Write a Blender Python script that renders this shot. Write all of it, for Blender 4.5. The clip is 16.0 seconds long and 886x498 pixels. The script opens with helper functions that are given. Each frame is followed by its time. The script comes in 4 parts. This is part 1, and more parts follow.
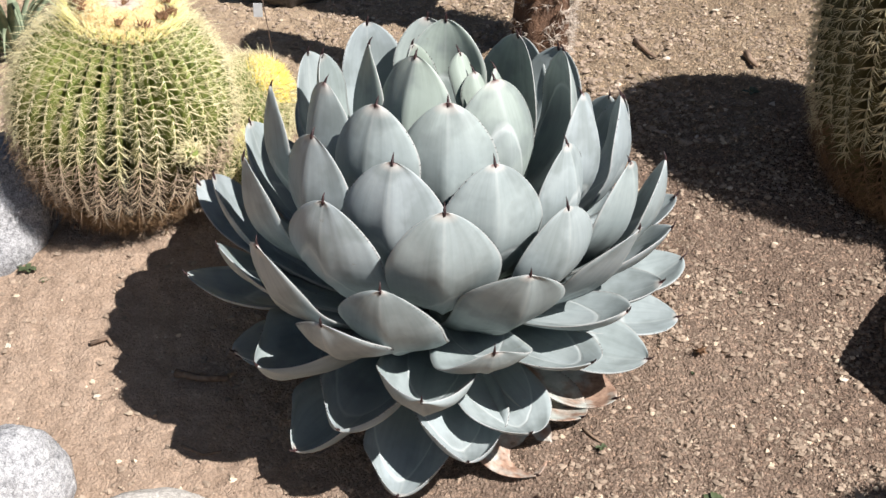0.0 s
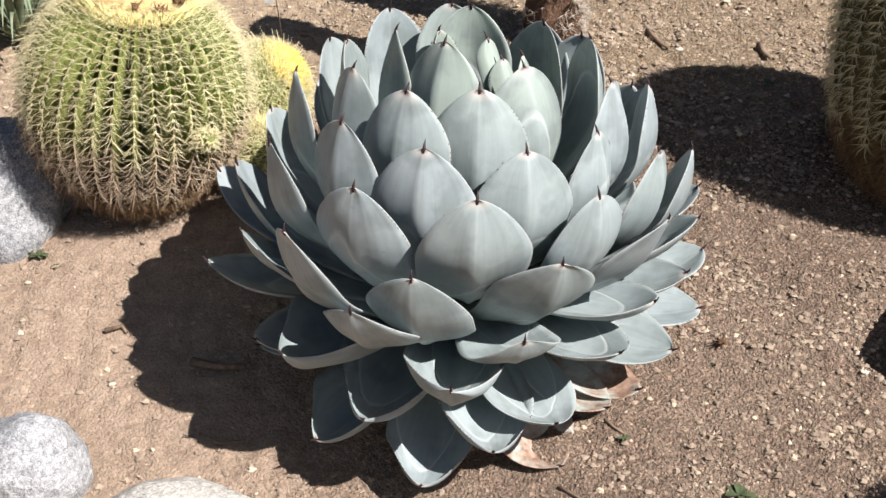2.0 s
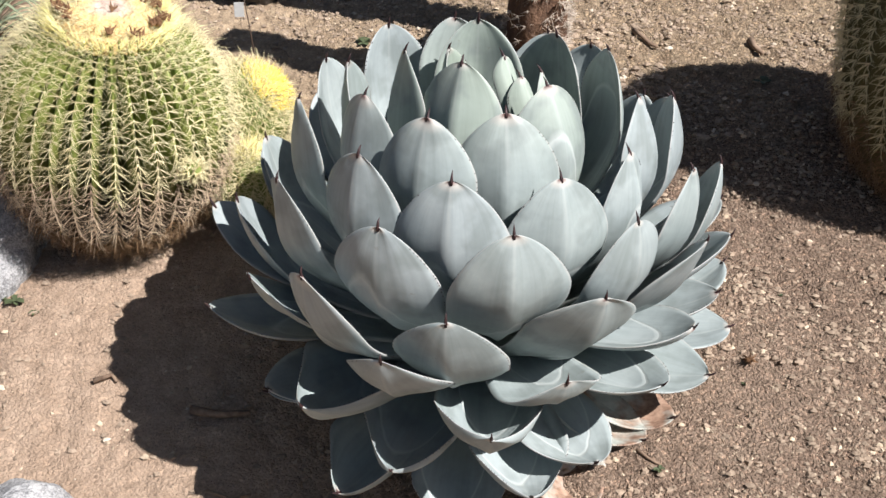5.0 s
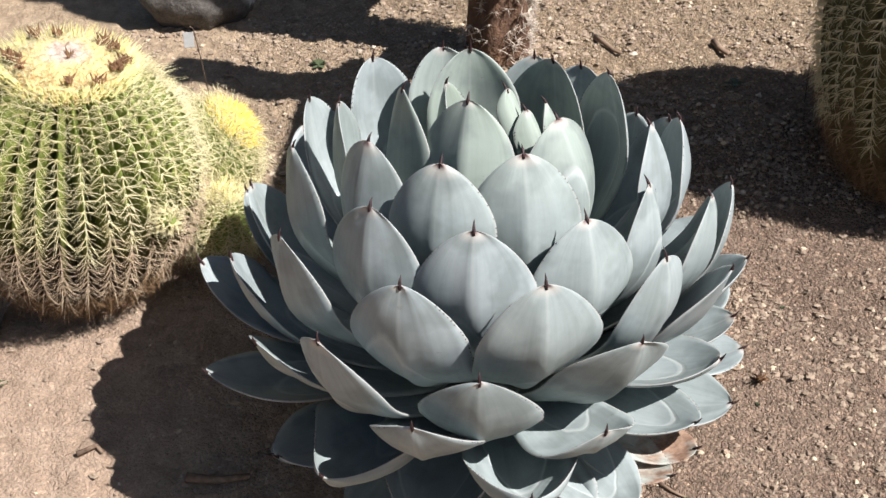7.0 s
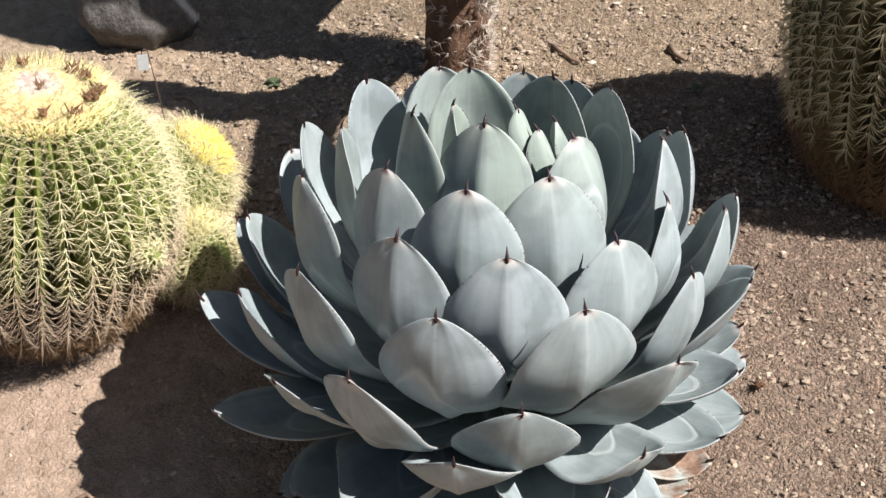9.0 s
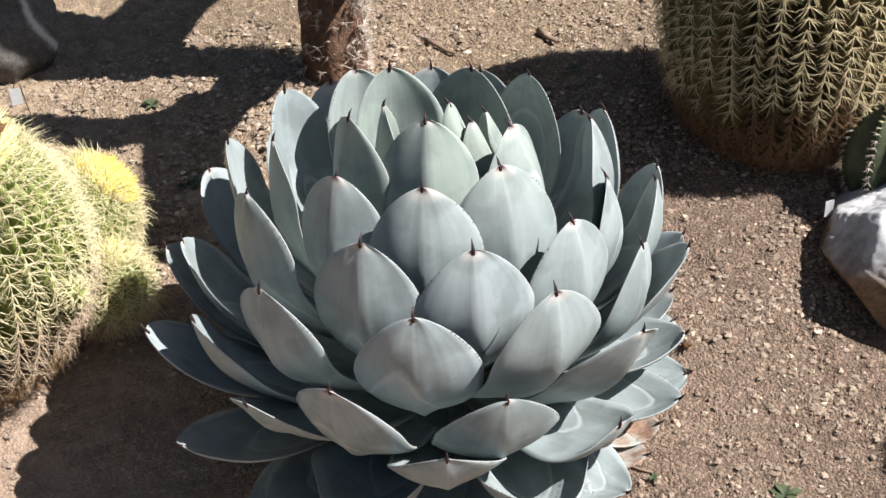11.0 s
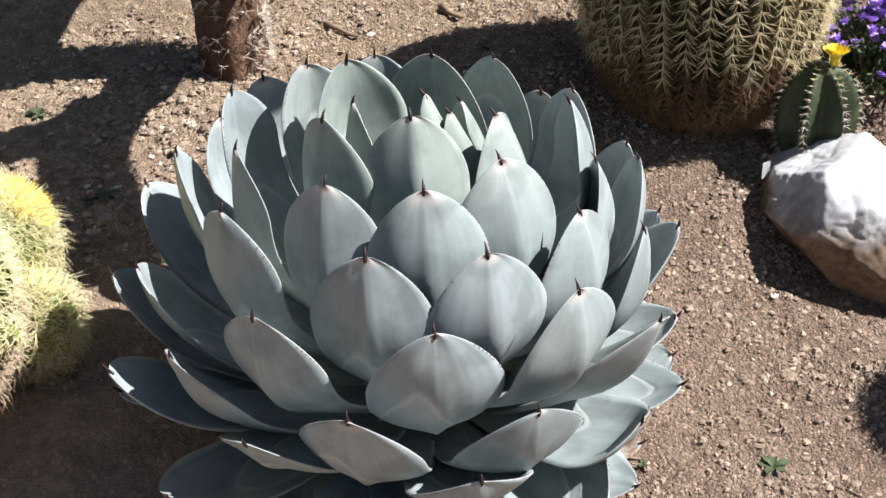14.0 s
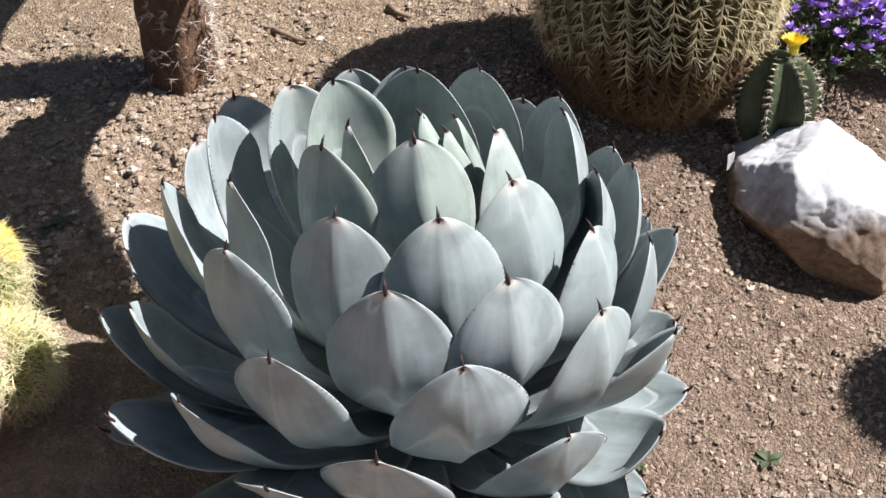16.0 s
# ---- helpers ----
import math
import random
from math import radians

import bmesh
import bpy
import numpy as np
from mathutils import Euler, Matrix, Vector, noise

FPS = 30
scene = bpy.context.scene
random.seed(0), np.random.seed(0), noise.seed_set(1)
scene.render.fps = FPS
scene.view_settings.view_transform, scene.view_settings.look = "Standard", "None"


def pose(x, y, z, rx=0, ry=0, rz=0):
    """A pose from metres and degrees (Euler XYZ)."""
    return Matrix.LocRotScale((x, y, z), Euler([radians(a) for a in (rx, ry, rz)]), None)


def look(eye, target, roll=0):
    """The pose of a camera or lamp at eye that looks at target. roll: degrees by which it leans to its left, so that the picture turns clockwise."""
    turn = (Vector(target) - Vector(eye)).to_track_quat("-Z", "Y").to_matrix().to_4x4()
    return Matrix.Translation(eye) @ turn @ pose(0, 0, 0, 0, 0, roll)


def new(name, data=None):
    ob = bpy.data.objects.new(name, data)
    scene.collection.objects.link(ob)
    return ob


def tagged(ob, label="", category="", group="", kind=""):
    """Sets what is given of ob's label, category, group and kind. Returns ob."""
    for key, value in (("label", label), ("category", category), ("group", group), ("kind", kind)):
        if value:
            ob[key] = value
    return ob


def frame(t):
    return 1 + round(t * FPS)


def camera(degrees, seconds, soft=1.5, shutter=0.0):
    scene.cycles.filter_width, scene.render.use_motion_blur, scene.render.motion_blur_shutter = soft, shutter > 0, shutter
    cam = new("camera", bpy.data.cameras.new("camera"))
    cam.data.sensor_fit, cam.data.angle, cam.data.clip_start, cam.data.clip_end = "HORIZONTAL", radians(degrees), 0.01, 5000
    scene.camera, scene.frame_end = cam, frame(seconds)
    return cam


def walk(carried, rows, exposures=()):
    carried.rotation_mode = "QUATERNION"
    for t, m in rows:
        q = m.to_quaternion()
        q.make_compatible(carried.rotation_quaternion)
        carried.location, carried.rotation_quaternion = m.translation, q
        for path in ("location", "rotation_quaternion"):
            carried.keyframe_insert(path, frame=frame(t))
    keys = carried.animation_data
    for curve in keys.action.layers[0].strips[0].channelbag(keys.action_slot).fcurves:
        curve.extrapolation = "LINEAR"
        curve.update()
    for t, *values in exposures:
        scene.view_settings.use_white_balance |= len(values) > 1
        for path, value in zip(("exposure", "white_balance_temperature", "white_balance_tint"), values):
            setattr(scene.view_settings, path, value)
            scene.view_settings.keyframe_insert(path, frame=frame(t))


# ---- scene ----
cam = camera(41.3, 16.0)
PATH = [
    (0, (0.017, -1.742, 1.232), (0.024, 0.018, 0.281), 0.8),
    (0.5, (0.004, -1.740, 1.230), (0.014, 0.018, 0.276), 1.0),
    (1, (-0.013, -1.738, 1.226), (0.003, 0.018, 0.270), 1.4),
    (1.5, (-0.031, -1.735, 1.222), (-0.006, 0.020, 0.264), 1.5),
    (2, (-0.050, -1.730, 1.218), (-0.013, 0.023, 0.256), 1.7),
    (2.5, (-0.066, -1.723, 1.215), (-0.014, 0.028, 0.250), 1.8),
    (3, (-0.081, -1.708, 1.216), (-0.018, 0.040, 0.246), 2.0),
    (3.5, (-0.099, -1.689, 1.215), (-0.024, 0.058, 0.243), 2.3),
    (3.7, (-0.105, -1.678, 1.213), (-0.027, 0.069, 0.241), 2.3),
    (6, (-0.229, -1.516, 1.217), (-0.016, 0.213, 0.234), -0.8),
    (6.5, (-0.259, -1.484, 1.226), (-0.009, 0.237, 0.239), -0.9),
    (7, (-0.285, -1.457, 1.238), (-0.003, 0.258, 0.248), -1.0),
    (7.5, (-0.311, -1.434, 1.244), (0.001, 0.280, 0.263), -0.3),
    (8, (-0.343, -1.411, 1.242), (0.006, 0.297, 0.261), 0.0),
    (8.2, (-0.359, -1.402, 1.242), (0.008, 0.301, 0.260), -0.1),
    (10.3, (-0.540, -1.342, 1.262), (0.092, 0.274, 0.267), -2.9),
    (10.5, (-0.553, -1.337, 1.260), (0.108, 0.267, 0.265), -3.4),
    (11, (-0.580, -1.322, 1.255), (0.143, 0.252, 0.256), -2.8),
    (11.5, (-0.603, -1.304, 1.252), (0.164, 0.245, 0.245), -1.8),
    (12, (-0.623, -1.276, 1.248), (0.188, 0.245, 0.234), -1.3),
    (12.5, (-0.642, -1.243, 1.242), (0.207, 0.251, 0.220), -0.6),
    (13, (-0.660, -1.206, 1.241), (0.227, 0.262, 0.212), -1.2),
    (13.5, (-0.676, -1.162, 1.238), (0.247, 0.278, 0.201), -1.6),
    (14, (-0.695, -1.121, 1.240), (0.258, 0.289, 0.189), -3.0),
    (14.5, (-0.712, -1.082, 1.244), (0.270, 0.297, 0.180), -3.9),
    (15, (-0.727, -1.052, 1.255), (0.283, 0.297, 0.178), -4.3),
    (15.5, (-0.740, -1.027, 1.267), (0.296, 0.296, 0.182), -4.1),
    (16, (-0.753, -1.005, 1.272), (0.310, 0.294, 0.185), -3.3),
]
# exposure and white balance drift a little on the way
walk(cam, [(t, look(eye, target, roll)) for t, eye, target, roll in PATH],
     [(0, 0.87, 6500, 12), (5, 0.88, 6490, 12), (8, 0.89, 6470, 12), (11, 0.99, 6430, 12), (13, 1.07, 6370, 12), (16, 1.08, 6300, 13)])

# ---- light: clear sky, one sun from the front right ----
SUN_AZ, SUN_EL = -38.0, 49.0
world = bpy.data.worlds.new("world")
scene.world = world
world.use_nodes = True
wn = world.node_tree
sky = wn.nodes.new("ShaderNodeTexSky")
sky.sky_type = "NISHITA"
sky.sun_disc = False
sky.ozone_density = 1.5
sky.sun_elevation = radians(SUN_EL)
sky.sun_rotation = radians(90 - SUN_AZ)
wn.links.new(sky.outputs[0], wn.nodes["Background"].inputs[0])
wn.nodes["Background"].inputs[1].default_value = 0.034
sun_data = bpy.data.lights.new("sun", "SUN")
sun_data.energy, sun_data.angle, sun_data.color = 5.0, radians(0.53), (1.0, 0.98, 0.96)
sun = new("sun", sun_data)
_az, _el = radians(SUN_AZ), radians(SUN_EL)
sun.matrix_world = look((3 * math.cos(_az) * math.cos(_el), 3 * math.sin(_az) * math.cos(_el), 3 * math.sin(_el)), (0, 0, 0))


# ---- materials ----
def material(name, rough=0.8, spec=0.3):
    m = bpy.data.materials.new(name)
    m.use_nodes = True
    b = m.node_tree.nodes["Principled BSDF"]
    b.inputs["Roughness"].default_value = rough
    b.inputs["Specular IOR Level"].default_value = spec
    return m, m.node_tree, b


def nd(nt, kind, **kw):
    n = nt.nodes.new(kind)
    for k, v in kw.items():
        n.inputs[k.replace("_", " ")].default_value = v
    return n


def coords(nt):
    return nt.nodes.new("ShaderNodeTexCoord").outputs["Object"]


def noise_tex(nt, vec, scale, detail=4.0, rough=0.55):
    n = nd(nt, "ShaderNodeTexNoise", Scale=scale, Detail=detail, Roughness=rough)
    nt.links.new(vec, n.inputs["Vector"])
    return n.outputs["Fac"]


def ramp(nt, fac, stops):
    r = nt.nodes.new("ShaderNodeValToRGB")
    e = r.color_ramp.elements
    while len(e) < len(stops):
        e.new(0.5)
    for el, (p, c) in zip(e, stops):
        el.position, el.color = p, (*c, 1)
    nt.links.new(fac, r.inputs[0])
    return r.outputs[0]


def mix(nt, fac, a, b, mode="MIX"):
    m = nt.nodes.new("ShaderNodeMix")
    m.data_type, m.blend_type = "RGBA", mode
    for sock, v in ((m.inputs[0], fac), (m.inputs[6], a), (m.inputs[7], b)):
        if isinstance(v, (int, float)):
            sock.default_value = v
        elif isinstance(v, tuple):
            sock.default_value = (*v, 1)
        else:
            nt.links.new(v, sock)
    return m.outputs[2]


def bump(nt, b, height, strength=0.4, dist=0.004):
    n = nd(nt, "ShaderNodeBump", Strength=strength, Distance=dist)
    nt.links.new(height, n.inputs["Height"])
    nt.links.new(n.outputs[0], b.inputs["Normal"])


def plain(name, c1, c2, scale=40, rough=0.7, bump_s=0.3, bump_d=0.002, spec=0.3, per_island=0.0):
    """Two tones at a fine and a coarse scale, with a fine relief."""
    m, nt, b = material(name, rough, spec)
    v = coords(nt)
    f = noise_tex(nt, v, scale)
    col = ramp(nt, f, [(0.3, c1), (0.7, c2)])
    big = noise_tex(nt, v, scale / 7, 3)
    col = mix(nt, 0.35, col, ramp(nt, big, [(0.35, tuple(x * 0.7 for x in c1)), (0.65, c2)]))
    if per_island:
        g = nt.nodes.new("ShaderNodeNewGeometry")
        col = mix(nt, per_island, col, ramp(nt, g.outputs["Random Per Island"], [(0.0, tuple(x * 0.5 for x in c1)), (1.0, tuple(min(1, x * 1.6) for x in c2))]))
    nt.links.new(col, b.inputs["Base Color"])
    bump(nt, b, noise_tex(nt, v, scale * 3), bump_s, bump_d)
    return m


def math_node(nt, op, a, b=0.0):
    n = nt.nodes.new("ShaderNodeMath")
    n.operation = op
    for sock, v in zip(n.inputs, (a, b)):
        if isinstance(v, (int, float)):
            sock.default_value = v
        else:
            nt.links.new(v, sock)
    return n.outputs[0]


def soil_material():
    m, nt, b = material("sandy_soil", 0.95, 0.1)
    v = coords(nt)
    fine, mid, big = noise_tex(nt, v, 160, 5, 0.65), noise_tex(nt, v, 28, 5), noise_tex(nt, v, 3.2, 3)
    col = ramp(nt, mid, [(0.25, (0.148, 0.100, 0.073)), (0.5, (0.232, 0.165, 0.120)), (0.8, (0.35, 0.262, 0.192))])
    col = mix(nt, 0.35, col, ramp(nt, fine, [(0.35, (0.06, 0.04, 0.030)), (0.7, (0.44, 0.345, 0.27))]))
    col = mix(nt, 0.35, col, ramp(nt, big, [(0.35, (0.15, 0.097, 0.069)), (0.65, (0.31, 0.225, 0.165))]))
    sep = nt.nodes.new("ShaderNodeSeparateXYZ")
    nt.links.new(v, sep.inputs[0])
    far = nt.nodes.new("ShaderNodeVectorMath")
    far.operation = "LENGTH"
    nt.links.new(v, far.inputs[0])
    reach = math_node(nt, "MAXIMUM", math_node(nt, "SUBTRACT", far.outputs["Value"], 1.6), 0.0)
    east = math_node(nt, "ADD", sep.outputs["X"], math_node(nt, "MULTIPLY", reach, math_node(nt, "MULTIPLY", math_node(nt, "SUBTRACT", noise_tex(nt, v, 0.55, 4), 0.5), 3.5)))
    north = math_node(nt, "ADD", sep.outputs["Y"], math_node(nt, "MULTIPLY", reach, math_node(nt, "MULTIPLY", math_node(nt, "SUBTRACT", noise_tex(nt, v, 0.8, 4), 0.5), 3.5)))
    silt = nt.nodes.new("ShaderNodeMath")
    silt.operation, silt.inputs[1].default_value = "MULTIPLY_ADD", 0.9
    nt.links.new(big, silt.inputs[0]), nt.links.new(east, silt.inputs[2])
    crumbly = ramp(nt, silt.outputs[0], [(-0.0, (0.35,) * 3), (0.7, (1, 1, 1))])
    col = mix(nt, ramp(nt, silt.outputs[0], [(0.0, (0.55,) * 3), (0.6, (0, 0, 0))]), col, ramp(nt, mid, [(0.3, (0.35, 0.255, 0.180)), (0.7, (0.47, 0.352, 0.258))]))
    back = math_node(nt, "ADD", math_node(nt, "SUBTRACT", north, 0.45), math_node(nt, "MULTIPLY", math_node(nt, "SUBTRACT", big, 0.5), 0.9))
    col = mix(nt, ramp(nt, back, [(0.0, (0, 0, 0)), (0.45, (0.6,) * 3)]), col, ramp(nt, mid, [(0.3, (0.27, 0.20, 0.128)), (0.7, (0.44, 0.345, 0.225))]))
    # crumbs: cells with their own tone, some pale, some dark
    warp = nt.nodes.new("ShaderNodeVectorMath")
    warp.operation = "ADD"
    wcol = nd(nt, "ShaderNodeTexNoise", Scale=70.0, Detail=3.0)
    nt.links.new(v, wcol.inputs["Vector"])
    wsc = nt.nodes.new("ShaderNodeVectorMath")
    wsc.operation, wsc.inputs[3].default_value = "SCALE", 0.012
    nt.links.new(wcol.outputs["Color"], wsc.inputs[0])
    nt.links.new(v, warp.inputs[0]), nt.links.new(wsc.outputs[0], warp.inputs[1])
    rise = None
    for scale, share in ((150.0, 0.42), (330.0, 0.5)):
        vo = nd(nt, "ShaderNodeTexVoronoi", Scale=scale)
        nt.links.new(warp.outputs[0], vo.inputs["Vector"])
        tone = nt.nodes.new("ShaderNodeSeparateColor")
        nt.links.new(vo.outputs["Color"], tone.inputs[0])
        flecks = ramp(nt, tone.outputs[0], [(0.0, (0.40, 0.38, 0.36)), (0.22, (0.9, 0.9, 0.9)), (0.8, (1.2, 1.2, 1.2)), (0.95, (2.2, 2.1, 2.0))])
        col = mix(nt, math_node(nt, "MULTIPLY", crumbly, share), col, flecks, "MULTIPLY")
        lump = math_node(nt, "MULTIPLY", math_node(nt, "SUBTRACT", math_node(nt, "ADD", 0.6, math_node(nt, "MULTIPLY", tone.outputs[1], 0.8)), vo.outputs["Distance"]), 0.9 if scale < 200 else 0.5)
        rise = lump if rise is None else math_node(nt, "ADD", rise, lump)
    nt.links.new(col, b.inputs["Base Color"])
    bump(nt, b, math_node(nt, "MULTIPLY", math_node(nt, "ADD", rise, math_node(nt, "ADD", fine, mid)), crumbly), 0.95, 0.009)
    return m


def agave_material():
    """Waxy blue-grey skin: bloom, prints of the neighbouring leaves, pale margins and rusty tips."""
    m, nt, b = material("agave_skin", 0.52, 0.35)
    v = coords(nt)
    big, fine = noise_tex(nt, v, 9, 4), noise_tex(nt, v, 90, 4, 0.6)
    oi = nt.nodes.new("ShaderNodeObjectInfo")
    rnd = oi.outputs["Random"]
    col = ramp(nt, big, [(0.3, (0.276, 0.325, 0.330)), (0.5, (0.337, 0.390, 0.392)), (0.72, (0.412, 0.462, 0.462))])
    col = mix(nt, 0.18, col, ramp(nt, fine, [(0.35, (0.245, 0.275, 0.27)), (0.7, (0.44, 0.485, 0.475))]))
    col = mix(nt, 0.22, col, ramp(nt, rnd, [(0.0, (0.335, 0.39, 0.335)), (1.0, (0.35, 0.38, 0.40))]))
    # younger leaves towards the heart are greener and paler
    at = nt.nodes.new("ShaderNodeSeparateXYZ")
    nt.links.new(v, at.inputs[0])
    r2 = math_node(nt, "ADD", math_node(nt, "MULTIPLY", at.outputs["X"], at.outputs["X"]), math_node(nt, "MULTIPLY", at.outputs["Y"], at.outputs["Y"]))
    col = mix(nt, ramp(nt, r2, [(0.004, (0.7,) * 3), (0.055, (0, 0, 0))]), col, (0.36, 0.425, 0.335))
    # the wax rubbed off in soft patches
    rub = noise_tex(nt, v, 17, 3, 0.5)
    col = mix(nt, ramp(nt, rub, [(0.48, (0, 0, 0)), (0.62, (0.6,) * 3)]), col, (0.215, 0.25, 0.24))
    uvn = nt.nodes.new("ShaderNodeTexCoord")
    sep = nt.nodes.new("ShaderNodeSeparateXYZ")
    nt.links.new(uvn.outputs["UV"], sep.inputs[0])
    x, y = sep.outputs["X"], sep.outputs["Y"]
    ax = math_node(nt, "ABSOLUTE", math_node(nt, "SUBTRACT", x, 0.5))
    # the print of a younger leaf: a curved line, off-centre by chance
    shift = math_node(nt, "MULTIPLY", math_node(nt, "SUBTRACT", rnd, 0.5), 0.35)
    wob = math_node(nt, "MULTIPLY", math_node(nt, "SUBTRACT", big, 0.5), 0.14)
    px = math_node(nt, "ABSOLUTE", math_node(nt, "SUBTRACT", math_node(nt, "ADD", x, shift), 0.5))
    arc = math_node(nt, "ADD", math_node(nt, "MULTIPLY", math_node(nt, "MULTIPLY", px, px), 2.2), math_node(nt, "ADD", y, wob))
    high = math_node(nt, "ADD", 0.64, math_node(nt, "MULTIPLY", math_node(nt, "FRACT", math_node(nt, "MULTIPLY", rnd, 7.3)), 0.22))
    line = math_node(nt, "ABSOLUTE", math_node(nt, "SUBTRACT", arc, high))
    below = ramp(nt, math_node(nt, "SUBTRACT", high, arc), [(0.0, (0, 0, 0)), (0.015, (0.28,) * 3), (0.30, (0, 0, 0))])
    col = mix(nt, below, col, (0.47, 0.52, 0.52))
    # faint streaks along the leaf
    st = nt.nodes.new("ShaderNodeCombineXYZ")
    nt.links.new(math_node(nt, "ADD", math_node(nt, "MULTIPLY", x, 15.0), math_node(nt, "MULTIPLY", rnd, 60.0)), st.inputs[0])
    nt.links.new(math_node(nt, "MULTIPLY", y, 2.2), st.inputs[1])
    streak = noise_tex(nt, st.outputs[0], 1.0, 4, 0.6)
    col = mix(nt, 0.35, col, ramp(nt, streak, [(0.30, (0.70, 0.72, 0.70)), (0.5, (1.0, 1.0, 1.0)), (0.72, (1.20, 1.20, 1.22))]), "MULTIPLY")
    lines = ramp(nt, line, [(0.0, (0.75,) * 3), (0.022, (0, 0, 0))])
    col = mix(nt, lines, col, (0.56, 0.60, 0.58))
    # midrib, a faint pale line towards the tip
    rib = ramp(nt, math_node(nt, "ADD", ax, math_node(nt, "MULTIPLY", math_node(nt, "SUBTRACT", 1.0, y), 0.12)), [(0.010, (0.24,) * 3), (0.045, (0, 0, 0))])
    col = mix(nt, rib, col, (0.55, 0.58, 0.55))
    # margin and tip
    edge = ramp(nt, ax, [(0.478, (0, 0, 0)), (0.5, (0.6,) * 3)])
    col = mix(nt, edge, col, (0.50, 0.49, 0.46))
    near = math_node(nt, "ADD", math_node(nt, "SUBTRACT", 1.0, y), math_node(nt, "MULTIPLY", wob, 0.10))
    worn = math_node(nt, "FRACT", math_node(nt, "MULTIPLY", rnd, 13.7))
    near = math_node(nt, "MULTIPLY", math_node(nt, "ADD", near, math_node(nt, "MULTIPLY", math_node(nt, "MULTIPLY", ax, ax), 0.10)), math_node(nt, "ADD", 0.7, worn))
    col = mix(nt, ramp(nt, near, [(0.016, (0.75,) * 3), (0.034, (0, 0, 0))]), col, (0.55, 0.52, 0.47))
    col = mix(nt, ramp(nt, near, [(0.006, (0.9,) * 3), (0.015, (0, 0, 0))]), col, (0.17, 0.075, 0.065))
    # scars and grime specks
    speck = noise_tex(nt, v, 46, 5, 0.7)
    col = mix(nt, ramp(nt, speck, [(0.66, (0, 0, 0)), (0.74, (0.5,) * 3)]), col, (0.24, 0.22, 0.18))
    # a grey dulling of the wax over it all
    col = mix(nt, 1.0, col, (0.815, 0.815, 0.815), "MULTIPLY")
    nt.links.new(col, b.inputs["Base Color"])
    nt.links.new(ramp(nt, fine, [(0.3, (0.42,) * 3), (0.7, (0.62,) * 3)]), b.inputs["Roughness"])
    bump(nt, b, math_node(nt, "ADD", math_node(nt, "MULTIPLY", fine, 0.3), math_node(nt, "MULTIPLY", lines, 1.6)), 0.25, 0.0025)
    return m


def rock_material(name, c1, c2, c3, scale, soiled=False, grit=1.0, vein=False):
    m, nt, b = material(name, 0.85, 0.25)
    v = coords(nt)
    a, f, g = noise_tex(nt, v, scale, 6, 0.6), noise_tex(nt, v, scale * 9, 4, 0.7), noise_tex(nt, v, scale * 40, 3, 0.7)
    col = ramp(nt, a, [(0.3, c1), (0.5, c2), (0.72, c3)])
    col = mix(nt, 0.4 * grit, col, ramp(nt, f, [(0.38, tuple(x * 0.5 for x in c1)), (0.62, c3)]))
    col = mix(nt, 0.25 * grit, col, ramp(nt, g, [(0.4, tuple(x * 0.35 for x in c1)), (0.6, c3)]))
    if vein:                                       # one pale seam across the stone
        sv = nt.nodes.new("ShaderNodeSeparateXYZ")
        nt.links.new(v, sv.inputs[0])
        cut = math_node(nt, "ADD", math_node(nt, "MULTIPLY", sv.outputs["X"], 0.85), math_node(nt, "ADD", math_node(nt, "MULTIPLY", sv.outputs["Y"], -0.2), math_node(nt, "MULTIPLY", sv.outputs["Z"], 0.35)))
        cut = math_node(nt, "ADD", cut, math_node(nt, "MULTIPLY", math_node(nt, "SUBTRACT", a, 0.5), 0.05))
        seam = math_node(nt, "ABSOLUTE", math_node(nt, "SUBTRACT", cut, 0.105))
        col = mix(nt, ramp(nt, seam, [(0.003, (0.9,) * 3), (0.009, (0, 0, 0))]), col, (0.62, 0.60, 0.57))
    if soiled:                                     # soil clinging to the underside, with a ragged edge
        sep = nt.nodes.new("ShaderNodeSeparateXYZ")
        nt.links.new(v, sep.inputs[0])
        ad = nt.nodes.new("ShaderNodeMath")
        ad.operation, ad.inputs[1].default_value = "MULTIPLY_ADD", 0.10
        nt.links.new(a, ad.inputs[0]), nt.links.new(sep.outputs["Z"], ad.inputs[2])
        col = mix(nt, ramp(nt, ad.outputs[0], [(0.060, (1, 1, 1)), (0.105, (0, 0, 0))]), col, ramp(nt, f, [(0.3, (0.10, 0.065, 0.04)), (0.7, (0.24, 0.17, 0.12))]))
    nt.links.new(col, b.inputs["Base Color"])
    bump(nt, b, f, 0.5 * grit, 0.01)
    return m


def old_leaf_material():
    m, nt, b = material("old_agave_skin", 0.65, 0.25)
    v = coords(nt)
    big, fine = noise_tex(nt, v, 11, 4), noise_tex(nt, v, 80, 4, 0.6)
    col = ramp(nt, fine, [(0.3, (0.34, 0.37, 0.33)), (0.7, (0.50, 0.51, 0.46))])
    stain = ramp(nt, fine, [(0.3, (0.16, 0.09, 0.06)), (0.7, (0.42, 0.28, 0.20))])
    col = mix(nt, ramp(nt, big, [(0.46, (0, 0, 0)), (0.58, (1, 1, 1))]), col, stain)
    nt.links.new(col, b.inputs["Base Color"])
    bump(nt, b, fine, 0.4, 0.003)
    return m


